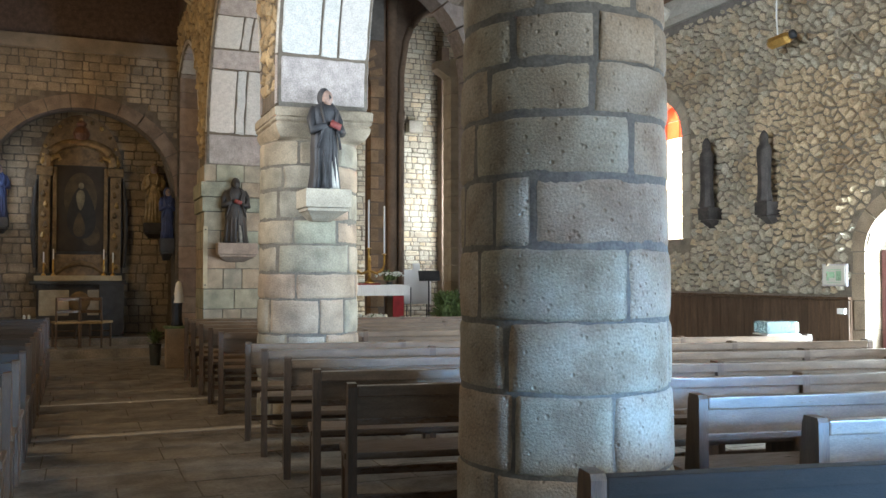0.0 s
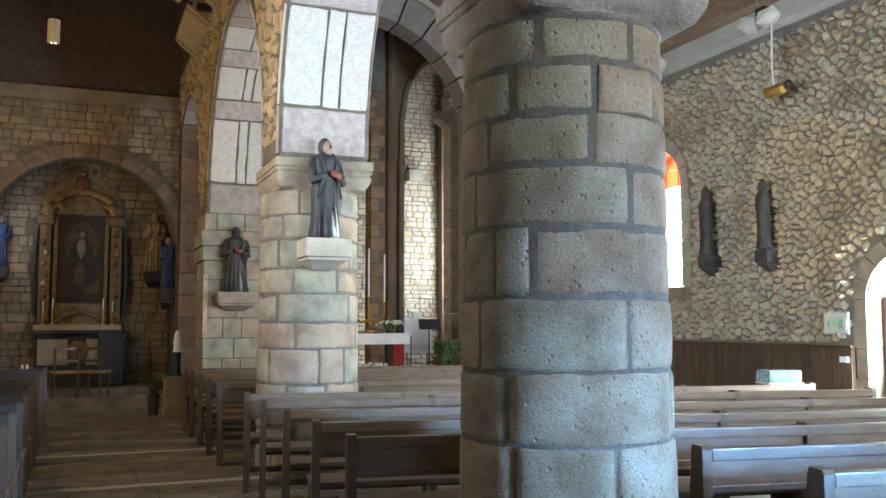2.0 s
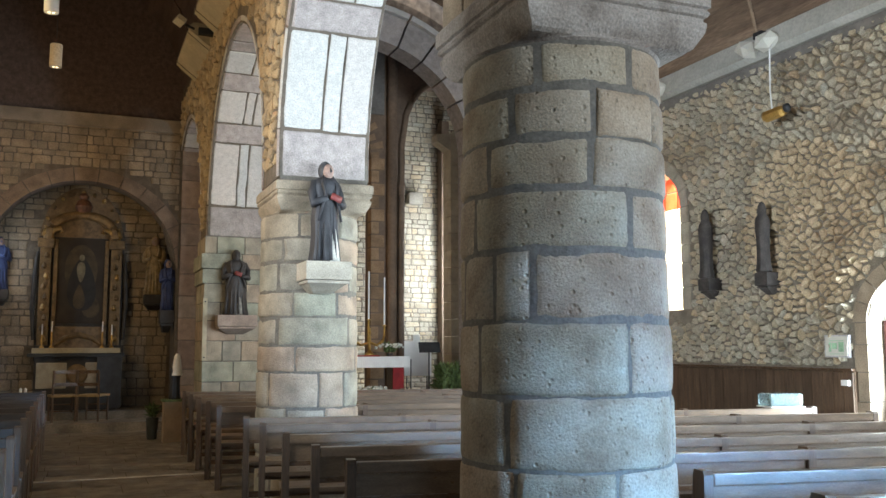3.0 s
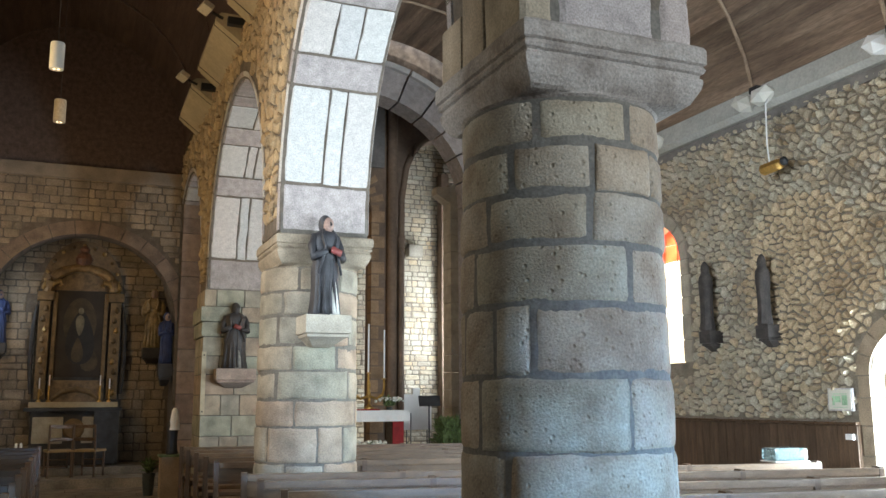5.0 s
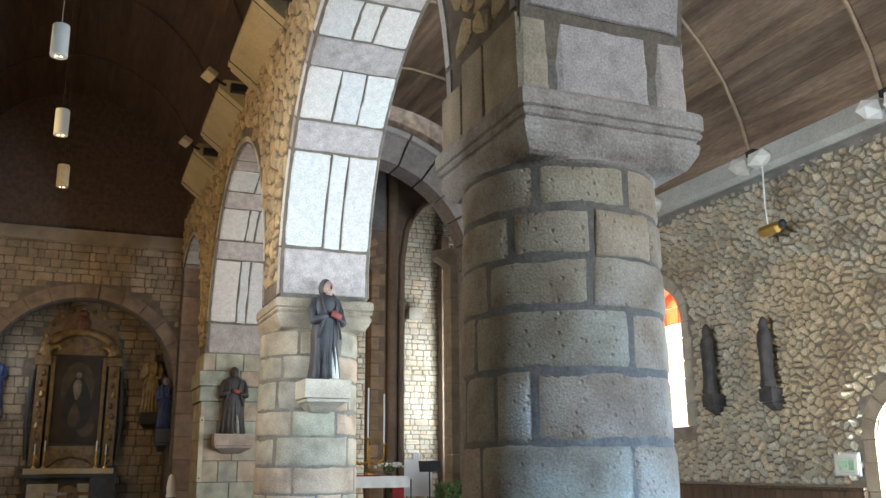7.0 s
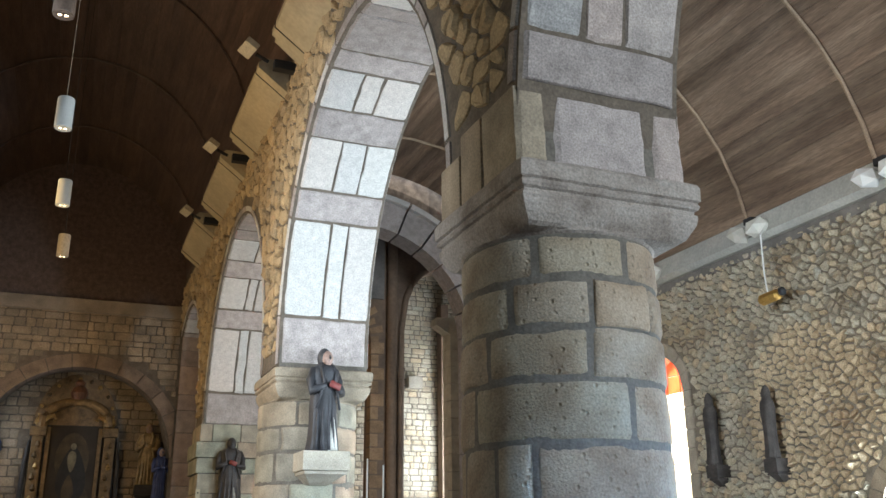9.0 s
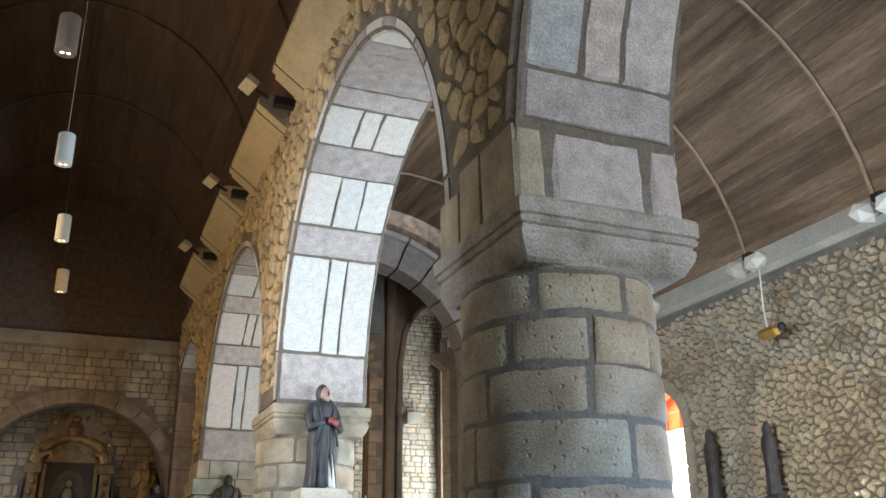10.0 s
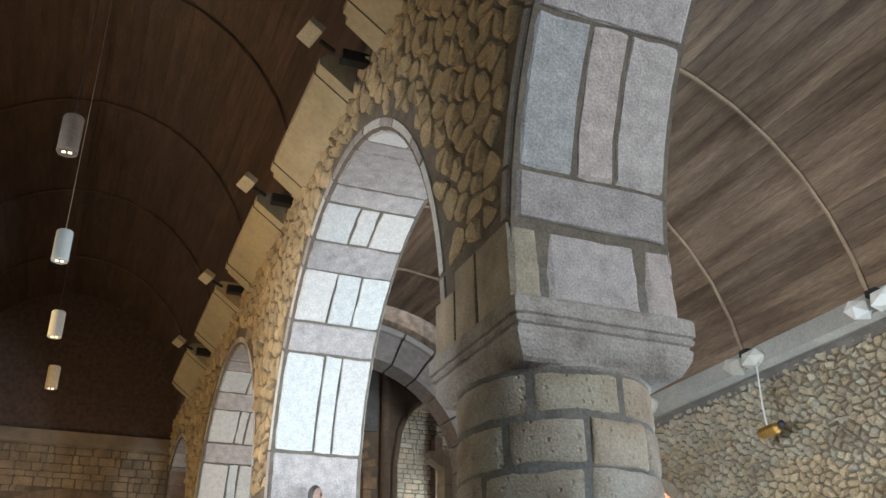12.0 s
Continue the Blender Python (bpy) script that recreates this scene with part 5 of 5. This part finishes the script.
for dx, h in ((-0.02, 0.60), (0.27, 0.50), (-0.30, 0.45)):
    br = part("branch", tube([(0, 0, 0.22), (dx * 0.5, 0, 0.17), (dx * 0.9, 0, 0.24), (dx, 0, 0.34), (dx, 0, h)], [0.026, 0.022, 0.03, 0.022, 0.018], 8), GOLD, cand)
    part("drip_pan", lathe([(0.012, h), (0.05, h + 0.01), (0.05, h + 0.018), (0.014, h + 0.03)], 14, None, dx, 0), GOLD, br)
    part("candle", lathe([(0.016, h + 0.02), (0.016, h + 0.86), (0.006, h + 0.875)], 12, None, dx, 0), WHITE, br, "tall white candle")

LEAF = mat("leaf_green", (0.15, 0.20, 0.07), 0.5, scale=20, spread=0.4, bump=0.1, rnd="island", per=0.4)
PETAL = mat("white_petal", (0.75, 0.75, 0.68), 0.7, spread=0.08, bump=0.1)
POT = mat("dark_pot", (0.05, 0.055, 0.05), 0.5, bump=0.2)


def bouquet(name, m, label, category, w, h, leaves, blooms, leaf_len, pot_r=0.07, pot_h=0.1, seed=1):
    """A pot with many small bent leaves and small blossoms."""
    rr = random.Random(seed)
    t = thing(name, label, category, "", m)
    part("pot", lathe([(pot_r * 0.75, 0), (pot_r, pot_h), (pot_r * 0.9, pot_h), (pot_r * 0.85, pot_h - 0.02)], 16), POT, t)
    verts, faces = [], []
    for _ in range(leaves):
        a, tilt = rr.uniform(0, 2 * math.pi), rr.uniform(0.1, 1.0)
        base = Vector((rr.uniform(-0.2, 0.2) * w, rr.uniform(-0.2, 0.2) * w, pot_h + rr.uniform(0, 0.6) * h))
        d = Vector((math.cos(a) * tilt, math.sin(a) * tilt, 1.1 - 0.7 * tilt)).normalized()
        side = d.cross(Vector((0, 0, 1))).normalized() * leaf_len * 0.14
        end = base + d * leaf_len * rr.uniform(0.7, 1.3)
        midp = (base + end) / 2 + Vector((0, 0, leaf_len * 0.1))
        o = len(verts)
        verts += [tuple(base), tuple(midp + side), tuple(end - Vector((0, 0, leaf_len * 0.12))), tuple(midp - side)]
        faces += [(o, o + 1, o + 2), (o, o + 2, o + 3)]
    tagged(piece("foliage", verts, faces, LEAF, t), kind="stuff")
    bm = bmesh.new()
    for _ in range(blooms):
        r = bmesh.ops.create_icosphere(bm, subdivisions=1, radius=rr.uniform(0.018, 0.032))
        a = rr.uniform(0, 2 * math.pi)
        q = rr.uniform(0.1, 1) ** 0.5
        bmesh.ops.translate(bm, vec=(w * q * 0.6 * math.cos(a), w * q * 0.4 * math.sin(a), pot_h + h * (0.95 - 0.4 * q * rr.random())), verts=r["verts"])
    if blooms:
        tagged(part("blossoms", bm, PETAL, t), kind="stuff")
    else:
        bm.free()
    return t


bouquet("flower_arrangement", pose(5.10, 14.82, 1.292), "low arrangement of white flowers and green leaves on the altar", "flowers", 0.42, 0.17, 160, 46, 0.12, 0.06, 0.05, 2)
bouquet("flower_arrangement", pose(4.50, 13.95, 0.321), "white flowers in a pot before the altar", "flowers", 0.40, 0.28, 150, 60, 0.14, 0.12, 0.22, 3)
bouquet("potted_shrub", pose(6.10, 14.5, 0.321), "dense green leafy shrub in a pot", "plant", 0.9, 0.78, 1300, 0, 0.18, 0.14, 0.25, 4)
bouquet("flower_arrangement", pose(6.28, 14.4, 0.321), "small pot of white flowers on the platform", "flowers", 0.3, 0.15, 60, 24, 0.10, 0.08, 0.16, 6)
ms = thing("music_stand", "black metal lectern stand with a tilted desk", "music stand", "", pose(5.82, 14.75, 0.321))
part("pole", tube([(0, 0, 0.05), (0, 0, 1.12)], 0.014, 8), IRON, ms)
part("desk", box(-0.20, 0.20, -0.012, 0.012, -0.09, 0.10, 0.004), IRON, ms, m=pose(0, -0.02, 1.12, -18, 0, 0))
for k in range(3):
    a = 2.1 * k + 0.5
    part("leg", tube([(0, 0, 0.22), (0.2 * math.cos(a), 0.2 * math.sin(a), 0.008)], 0.01, 6), IRON, ms)
ms2 = thing("microphone_stand", "thin black microphone stand beside the altar", "microphone stand", "", pose(5.42, 14.6, 0.321))
part("pole", tube([(0, 0, 0.02), (0, 0, 0.92)], 0.010, 6), IRON, ms2)
part("foot", lathe([(0.12, 0), (0.12, 0.015), (0.02, 0.03)], 16), IRON, ms2)
# white sheet on legs, added for the bright light low on the back wall
pan = thing("display_board", "white stepped sheet before the stone, for the brightly lit wall", "display board", "", pose(6.42, 16.9, 0.32))
part("sheet", prism([(-0.30, 0.55), (0.30, 0.55), (0.30, 1.15), (0.20, 1.15), (0.20, 1.12), (0.05, 1.12), (0.05, 1.38), (-0.10, 1.38), (-0.10, 1.25), (-0.30, 1.25)], 0.03, "y", 0), WHITE, pan)
for x in (-0.22, 0.22):
    part("leg", tube([(x, 0.04, 0), (x, 0.04, 0.9)], 0.012, 6), IRON, pan)

# ---- altar recess at the end of the nave ----
RB = END_Y + 1.25
structure("recess_step", box(-1.6, 1.69, END_Y - 0.9, RB, -0.01, 0.16, 0.01), FLOOR, "low stone altar step", "step")
structure("recess_step_upper", box(-1.3, 1.3, END_Y - 0.1, RB, 0.161, 0.30, 0.01), FLOOR, "upper stone altar step", "step")
rw = structure("recess_stonework", box(NORTH_X + 0.1, ARC0, RB - 0.03, RB - 0.005, 0.3, 5.2), DARK_MORTAR, "brown stone blocks behind the retable")
lay_rubble(rw, coursed_pieces(23, -1.9, ARC0 - 0.05, 0.3, 5.0, 0.19, lambda u, v, a, b: not (-0.8 < u < 0.8 and v < 4.2)), lambda u, v, d: (u, RB - 0.03 - d, v), BROWN_STONE)
for x0, sg in ((-1.66, 1), (1.74, -1)):
    sw = structure("recess_side", box(min(x0, x0 - sg * 0.3), max(x0, x0 - sg * 0.3), END_Y + 0.5, RB, 0, 5.2), DARK_MORTAR, "side wall of the altar recess")
# arch stones of the recess
ARCH_STONE = mat("reddish_brown_stone", (0.20, 0.145, 0.108), 0.9, scale=4, spread=0.3, grain=60, grain_amount=0.3, bump=0.7, bump_scale=40, per=0.15)
ra = thing("recess_arch", "wide round arch of plain brown stones", "arch", kind="structure")
for k in range(13):
    s, e = math.pi * k / 13 + 0.006, math.pi * (k + 1) / 13 - 0.006
    out = [(0.04 + 1.655 * math.cos(q), 2.95 + 1.595 * math.sin(q)) for q in (s, (s + e) / 2, e)] + [(0.04 + 1.90 * math.cos(q), 2.95 + 1.84 * math.sin(q)) for q in (e, (s + e) / 2, s)]
    out = [(min(x, ARC0 - 0.02), z) for x, z in out]
    part("voussoir", prism(out, 0.3, "y", END_Y - 0.035), ARCH_STONE, ra)

ret = thing("retable", "carved and gilt altarpiece with a dark painting", "altarpiece", "", pose(0.02, RB - 0.05, 0.30))
part("backing", box(-0.78, 0.78, -0.10, 0.0, 0.9, 3.3, 0.01), STATUE_WOOD, ret)
PAINTING = mat("dark_oil_painting", (0.026, 0.017, 0.010), 0.7, scale=3, spread=0.5, bump=0.2)
part("painting", box(-0.43, 0.43, -0.135, -0.10, 1.62, 3.28), PAINTING, ret, "dark oil painting")
for sx in (-1, 1):
    part("frame_side", box(sx * 0.46 - 0.035, sx * 0.46 + 0.035, -0.17, -0.10, 1.58, 3.25, 0.01), DULL_GOLD, ret, "gilt frame")
    part("pilaster", box(sx * 0.64 - 0.10, sx * 0.64 + 0.10, -0.20, -0.10, 1.2, 3.08, 0.015), DULL_GOLD, ret)
    part("pilaster_base", box(sx * 0.64 - 0.13, sx * 0.64 + 0.13, -0.24, -0.10, 1.10, 1.2, 0.015), STATUE_WOOD, ret)
    part("capital", box(sx * 0.64 - 0.15, sx * 0.64 + 0.15, -0.26, -0.10, 3.08, 3.26, 0.03), DULL_GOLD, ret, "gilt scrolled capital")
    part("volute", tube([(sx * 0.80, -0.14, 1.3), (sx * 0.84, -0.14, 1.9), (sx * 0.82, -0.14, 2.6), (sx * 0.78, -0.14, 3.0)], [0.03, 0.045, 0.04, 0.02], 8), STATUE_WOOD, ret)
OCHRE_GILT = mat("browned_gilt", (0.23, 0.145, 0.065), 0.5, 0.35, scale=9, spread=0.4, bump=0.6)
arcp = [(0.60 * math.cos(q), -0.16, 3.24 + 0.50 * math.sin(q) ** 0.8 if math.sin(q) > 0 else 3.28) for q in (math.pi * k / 18 for k in range(19))]
part("arched_frame", tube(arcp, [0.075 + 0.03 * abs(math.cos(math.pi * k / 18)) for k in range(19)], 10), OCHRE_GILT, ret, "gilt arched frame")
DARK_OCHRE = mat("browned_ochre", (0.15, 0.095, 0.045), 0.55, scale=9, spread=0.5, bump=0.5)
bm = prism([(-0.7, 3.2), (0.7, 3.2)] + [(0.76 * math.cos(q), 3.25 + 1.05 * math.sin(q)) for q in (math.pi * k / 14 for k in range(15))], 0.06, "y", -0.09)
part("tympanum", bm, DARK_OCHRE, ret, "ochre carved top")
part("crest", lathe([(0.05, 3.74), (0.12, 3.80), (0.16, 3.92), (0.12, 4.02), (0.07, 4.06), (0.10, 4.12), (0.02, 4.2)], 14, None, 0.0, -0.12), mat("red_brown_gilt", (0.19, 0.085, 0.045), 0.55, 0.2, scale=9, spread=0.4, bump=0.5), ret, "red-brown carved urn")
part("base_panel", box(-0.5, 0.5, -0.18, -0.10, 1.12, 1.56, 0.02), DARK_OCHRE, ret, "painted ochre base panel")
part("scroll", tube([(-0.44, -0.20, 1.18), (-0.25, -0.20, 1.34), (0, -0.20, 1.40), (0.25, -0.20, 1.34), (0.44, -0.20, 1.18)], [0.03, 0.05, 0.06, 0.05, 0.03], 10), DULL_GOLD, ret, "carved gilt scroll")
pic = [o for o in ret.children if o.name.startswith("painting")][0]
GLOW_PAINT = mat("painted_ochre_glow", (0.055, 0.036, 0.018), 0.7, scale=5, spread=0.5, bump=0.2)
PALE_PAINT = mat("painted_pale_robe", (0.17, 0.145, 0.095), 0.7, scale=6, spread=0.5, bump=0.2)
BLACK_PAINT = mat("painted_dark_cloak", (0.016, 0.015, 0.015), 0.7, scale=6, spread=0.4, bump=0.2)


def blob(cx_, cz_, rx_, rz_, n_, taper=0.0):
    return [(cx_ + rx_ * (1 - taper * math.sin(q)) * math.cos(q), cz_ + rz_ * math.sin(q)) for q in (2 * math.pi * k / n_ for k in range(n_))]


part("painted_glow", prism(blob(0.0, 2.66, 0.30, 0.50, 24), 0.003, "y", -0.139), GLOW_PAINT, pic)
part("painted_cloak", prism(blob(0.02, 2.38, 0.25, 0.52, 20, 0.35), 0.003, "y", -0.143), BLACK_PAINT, pic)
part("painted_robe", prism(blob(0.0, 2.62, 0.075, 0.20, 18, -0.35), 0.003, "y", -0.147), PALE_PAINT, pic)
part("painted_head", prism(blob(0.01, 2.90, 0.05, 0.065, 14), 0.003, "y", -0.150), PALE_PAINT, pic)
part("painted_hem", prism(blob(-0.02, 2.14, 0.10, 0.24, 16, 0.5), 0.003, "y", -0.147), GLOW_PAINT, pic)
part("painted_crowd", prism(blob(0.20, 1.95, 0.16, 0.22, 14, 0.2), 0.003, "y", -0.139), GLOW_PAINT, pic)
rr = random.Random(41)
BRIGHT_GILT = mat("worn_bright_gilt", (0.40, 0.26, 0.10), 0.4, 0.6, scale=10, spread=0.4, bump=0.5)
for sx in (-1, 1):
    for k in range(9):  # leaf knots up the pilasters
        z = 1.32 + 0.2 * k
        part("leaf_knot", lathe([(0.015, z - 0.06), (0.05, z - 0.02), (0.035, z + 0.03), (0.012, z + 0.07)], 8, None, sx * 0.64 + 0.02 * (-1) ** k, -0.205), DULL_GOLD if k % 3 else BRIGHT_GILT, ret)
    part("urn", lathe([(0.03, 3.27), (0.07, 3.33), (0.05, 3.42), (0.02, 3.46), (0.035, 3.50)], 10, None, sx * 0.66, -0.18), BRIGHT_GILT, ret)
    part("side_scroll", tube([(sx * 0.60, -0.2, 3.30), (sx * 0.52, -0.2, 3.42), (sx * 0.40, -0.2, 3.46), (sx * 0.36, -0.2, 3.40), (sx * 0.41, -0.2, 3.37)], [0.05, 0.055, 0.045, 0.03, 0.02], 8), BRIGHT_GILT, ret)
for k in range(11):
    q = math.pi * (k + 0.5) / 11
    x, z = 0.70 * math.cos(q), 3.27 + 0.92 * math.sin(q)
    bm = bmesh.new()
    bmesh.ops.create_icosphere(bm, subdivisions=1, radius=rr.uniform(0.035, 0.055))
    part("rosette", bm, BRIGHT_GILT if k % 2 else DULL_GOLD, ret, m=pose(x, -0.12, z))
for x, h in ((-0.62, 0.24), (-0.45, 0.3), (0.45, 0.3), (0.62, 0.24)):
    cs = thing("candlestick", "small brass candlestick on the side altar", "candlestick", "altar candlesticks", pose(x, END_Y + 0.93, 1.451))
    part("stem", lathe([(0.045, 0), (0.04, 0.02), (0.012, 0.05), (0.02, h * 0.5), (0.012, h), (0.03, h + 0.01)], 12), GOLD, cs)
    part("candle", lathe([(0.012, h + 0.01), (0.012, h + 0.2), (0.004, h + 0.21)], 10), LINEN, cs)

at = thing("side_altar", "dark side altar with a pale carved front", "altar", "", pose(0.0, END_Y + 0.72, 0.30))
part("body", box(-0.72, 0.72, -0.22, 0.36, 0, 0.98, 0.01), STATUE_WOOD, at)
part("top", box(-0.84, 0.84, -0.34, 0.38, 0.98, 1.05, 0.01), IRON, at, "dark slab top")
part("shelf", box(-0.78, 0.78, 0.02, 0.36, 1.05, 1.15, 0.01), CREAM, at, "pale ledge")
for x in (-0.42, 0.42):
    part("front_panel", box(x - 0.26, x + 0.26, -0.245, -0.222, 0.40, 0.88, 0.02), DRESSED, at, "pale carved panel")
part("medallion", lathe([(0.19, 0), (0.19, 0.02), (0.15, 0.04)], 24), DULL_GOLD, at, "round gilt medallion", m=pose(0.02, -0.24, 0.66, 90, 0, 0))
tagged(part("altar_drape", box(0.36, 0.80, -0.37, -0.352, 0.02, 0.98, 0.004), STATUE_DARK, None, "", pose(0.0, END_Y + 0.72, 0.30)), "dark cloth hanging over the altar front", "cloth")
for x in (-0.78, -0.70):
    tagged(part("altar_candle", lathe([(0.025, 0), (0.025, 0.42), (0.008, 0.44)], 10), LINEN, None, "", pose(x - 0.12, END_Y + 0.1, 0.301)), "short pale candle standing on the step", "candle", "altar candles")

# figures beside the retable
corbel(1.40, RB - 0.03, 2.5, 0.42, 0.34, 0.30, STATUE_WOOD, 0, "dark bracket beside the altarpiece")
figure(pose(1.38, RB - 0.22, 2.502, 0, 0, -10), 1.18, OCHRE, "gilded and painted statue on a dark bracket", seed=11, face=SKIN, slim=0.95)
corbel(1.56, RB - 0.95, 2.16, 0.26, 0.3, 0.42, STATUE_WOOD, 0, "dark bracket at the side of the recess")
figure(pose(1.56, RB - 1.08, 2.162, 0, 0, 10), 0.98, BLUE, "statue in a long blue robe on a bracket", seed=12, face=SKIN, slim=0.8)
corbel(-1.42, RB - 0.03, 2.55, 0.36, 0.32, 0.30, STATUE_WOOD, 0, "dark bracket beside the altarpiece")
figure(pose(-1.42, RB - 0.18, 2.552, 0, 0, 15), 1.0, BLUE, "painted statue in a dark blue robe", seed=13, face=SKIN)

# chairs, plant and small things at the end of the aisle
STRAW = mat("straw_seat", (0.33, 0.23, 0.11), 0.8, spread=0.2, bump=0.4)


def chair(m):
    c = thing("straw_chair", "small wooden chair with a straw seat", "chair", "straw chairs", m)
    for x in (-0.19, 0.19):
        part("back_leg", tube([(x, 0.19, 0), (x, 0.19, 0.45), (x, 0.23, 0.9)], 0.02, 6), OAK_UP, c)
        part("front_leg", tube([(x, -0.19, 0), (x, -0.19, 0.45)], 0.02, 6), OAK_UP, c)
    part("seat", box(-0.22, 0.22, -0.22, 0.22, 0.43, 0.47, 0.01), STRAW, c, "woven straw seat")
    for z in (0.62, 0.84):
        part("back_slat", box(-0.19, 0.19, 0.20, 0.225, z, z + 0.06, 0.005), OAK, c)
    for z in (0.15, 0.27):
        part("stretcher", box(-0.19, 0.19, -0.20, -0.18, z, z + 0.025), OAK, c)
    return c


ch = chair(pose(0.30, END_Y - 0.35, 0.161, 0, 0, 155))
copy_thing(ch, pose(-0.20, END_Y - 0.30, 0.161, 0, 0, 190))
bouquet("potted_plant", pose(1.16, 15.0, 0), "dark pot with a small green plant at the aisle end", "plant", 0.2, 0.25, 90, 0, 0.14, 0.10, 0.34, 9)
bx = thing("wooden_stand", "light brown wooden stand with a green top", "stand", "", pose(1.45, 14.55, 0))
part("body", box(-0.17, 0.20, -0.15, 0.15, 0, 0.62, 0.01), BATTEN, bx)
part("top", box(-0.20, 0.23, -0.18, 0.18, 0.62, 0.65, 0.006), LEAF, bx, "green covered top")
figure(pose(1.45, 14.55, 0.652, 0, 0, 20), 0.62, STATUE_DARK, "small dark figure under a white veil on a stand", seed=15, slim=0.9, arm=False, face=None)
tagged(part("white_veil", lathe([(0.085, 0), (0.075, 0.10), (0.06, 0.22), (0.045, 0.30), (0.02, 0.34)], 14), LINEN, None, "", pose(1.47, 14.53, 1.02)), "white cloth veil draped on a small figure", "veil")
gauge = thing("wall_gauge", "narrow cream strip screwed to the pier", "gauge", "", pose(1.73, 13.44, 1.26))
part("strip", box(-0.032, 0.032, -0.05, 0.0, 0, 0.92, 0.004), CREAM, gauge)
for z in (0.05, 0.87):
    part("screw", lathe([(0.012, 0), (0.012, 0.004), (0.006, 0.008)], 10), IRON, gauge, "dark screw head", m=pose(0, -0.05, z, 90, 0, 0))

# glazed box lying on a pew
gbx = thing("glass_box", "clear plastic storage box standing on a pew", "box", "", pose(6.55, 6.92, 0.0))
clear = mat("clear_plastic", (0.35, 0.45, 0.45), 0.08, bump=0, spread=0.05)
clear.node_tree.nodes["Principled BSDF"].inputs["Transmission Weight"].default_value = 0.6
part("body", box(-0.18, 0.18, -0.03, 0.22, 0.862, 0.99, 0.035), clear, gbx, m=pose(0, 0, 0, 0, 0, SKEW))
part("rim", box(-0.19, 0.19, -0.045, 0.225, 0.850, 0.862, 0.004), WHITE, gbx, m=pose(0, 0, 0, 0, 0, SKEW))

# ---- floor slabs ----
fl = thing("floor_paving", "worn brown stone slabs with narrow joints", "floor", kind="structure")
rng = random.Random(77)
rest_v, rest_f, count = [], [], 0
y = 3.0
while y < END_Y - 0.9:
    d = rng.uniform(0.38, 0.55)
    x = NORTH_X + 0.02
    while x < WALL_S:
        wdt = rng.uniform(0.5, 0.95)
        a, b = x + 0.004, min(x + wdt, WALL_S) - 0.004
        q = 0.003
        vs = [(a, y + 0.003, -0.010), (b, y + 0.003, -0.010), (b, y + d - 0.003, -0.010), (a, y + d - 0.003, -0.010)]
        h = rng.uniform(-0.0015, 0.0015)
        vs += [(a + q, y + 0.004 + q, h), (b - q, y + 0.004 + q, h), (b - q, y + d - 0.004 - q, h), (a + q, y + d - 0.004 - q, h)]
        fs = [(4, 5, 6, 7), (0, 1, 5, 4), (1, 2, 6, 5), (2, 3, 7, 6), (3, 0, 4, 7)]
        if -0.6 < (a + b) / 2 < 1.6 and count < 290:
            piece("slab", vs, fs, FLOOR, fl)
            count += 1
        else:
            o = len(rest_v)
            rest_v += vs
            rest_f += [tuple(o + k for k in f) for f in fs]
        x += wdt
    y += d
tagged(piece("slabs", rest_v, rest_f, FLOOR, fl), kind="stuff")
# lines of light across the floor, laid as thin pale strips
for y, wd in ((8.50, 0.13), (10.75, 0.05)):
    structure("floor_strip", box(-0.5, 2.4, y, y + wd, -0.004, 0.006, 0.002), PALE_GRANITE, "pale strip across the aisle floor, drawn for a line of light", "floor")
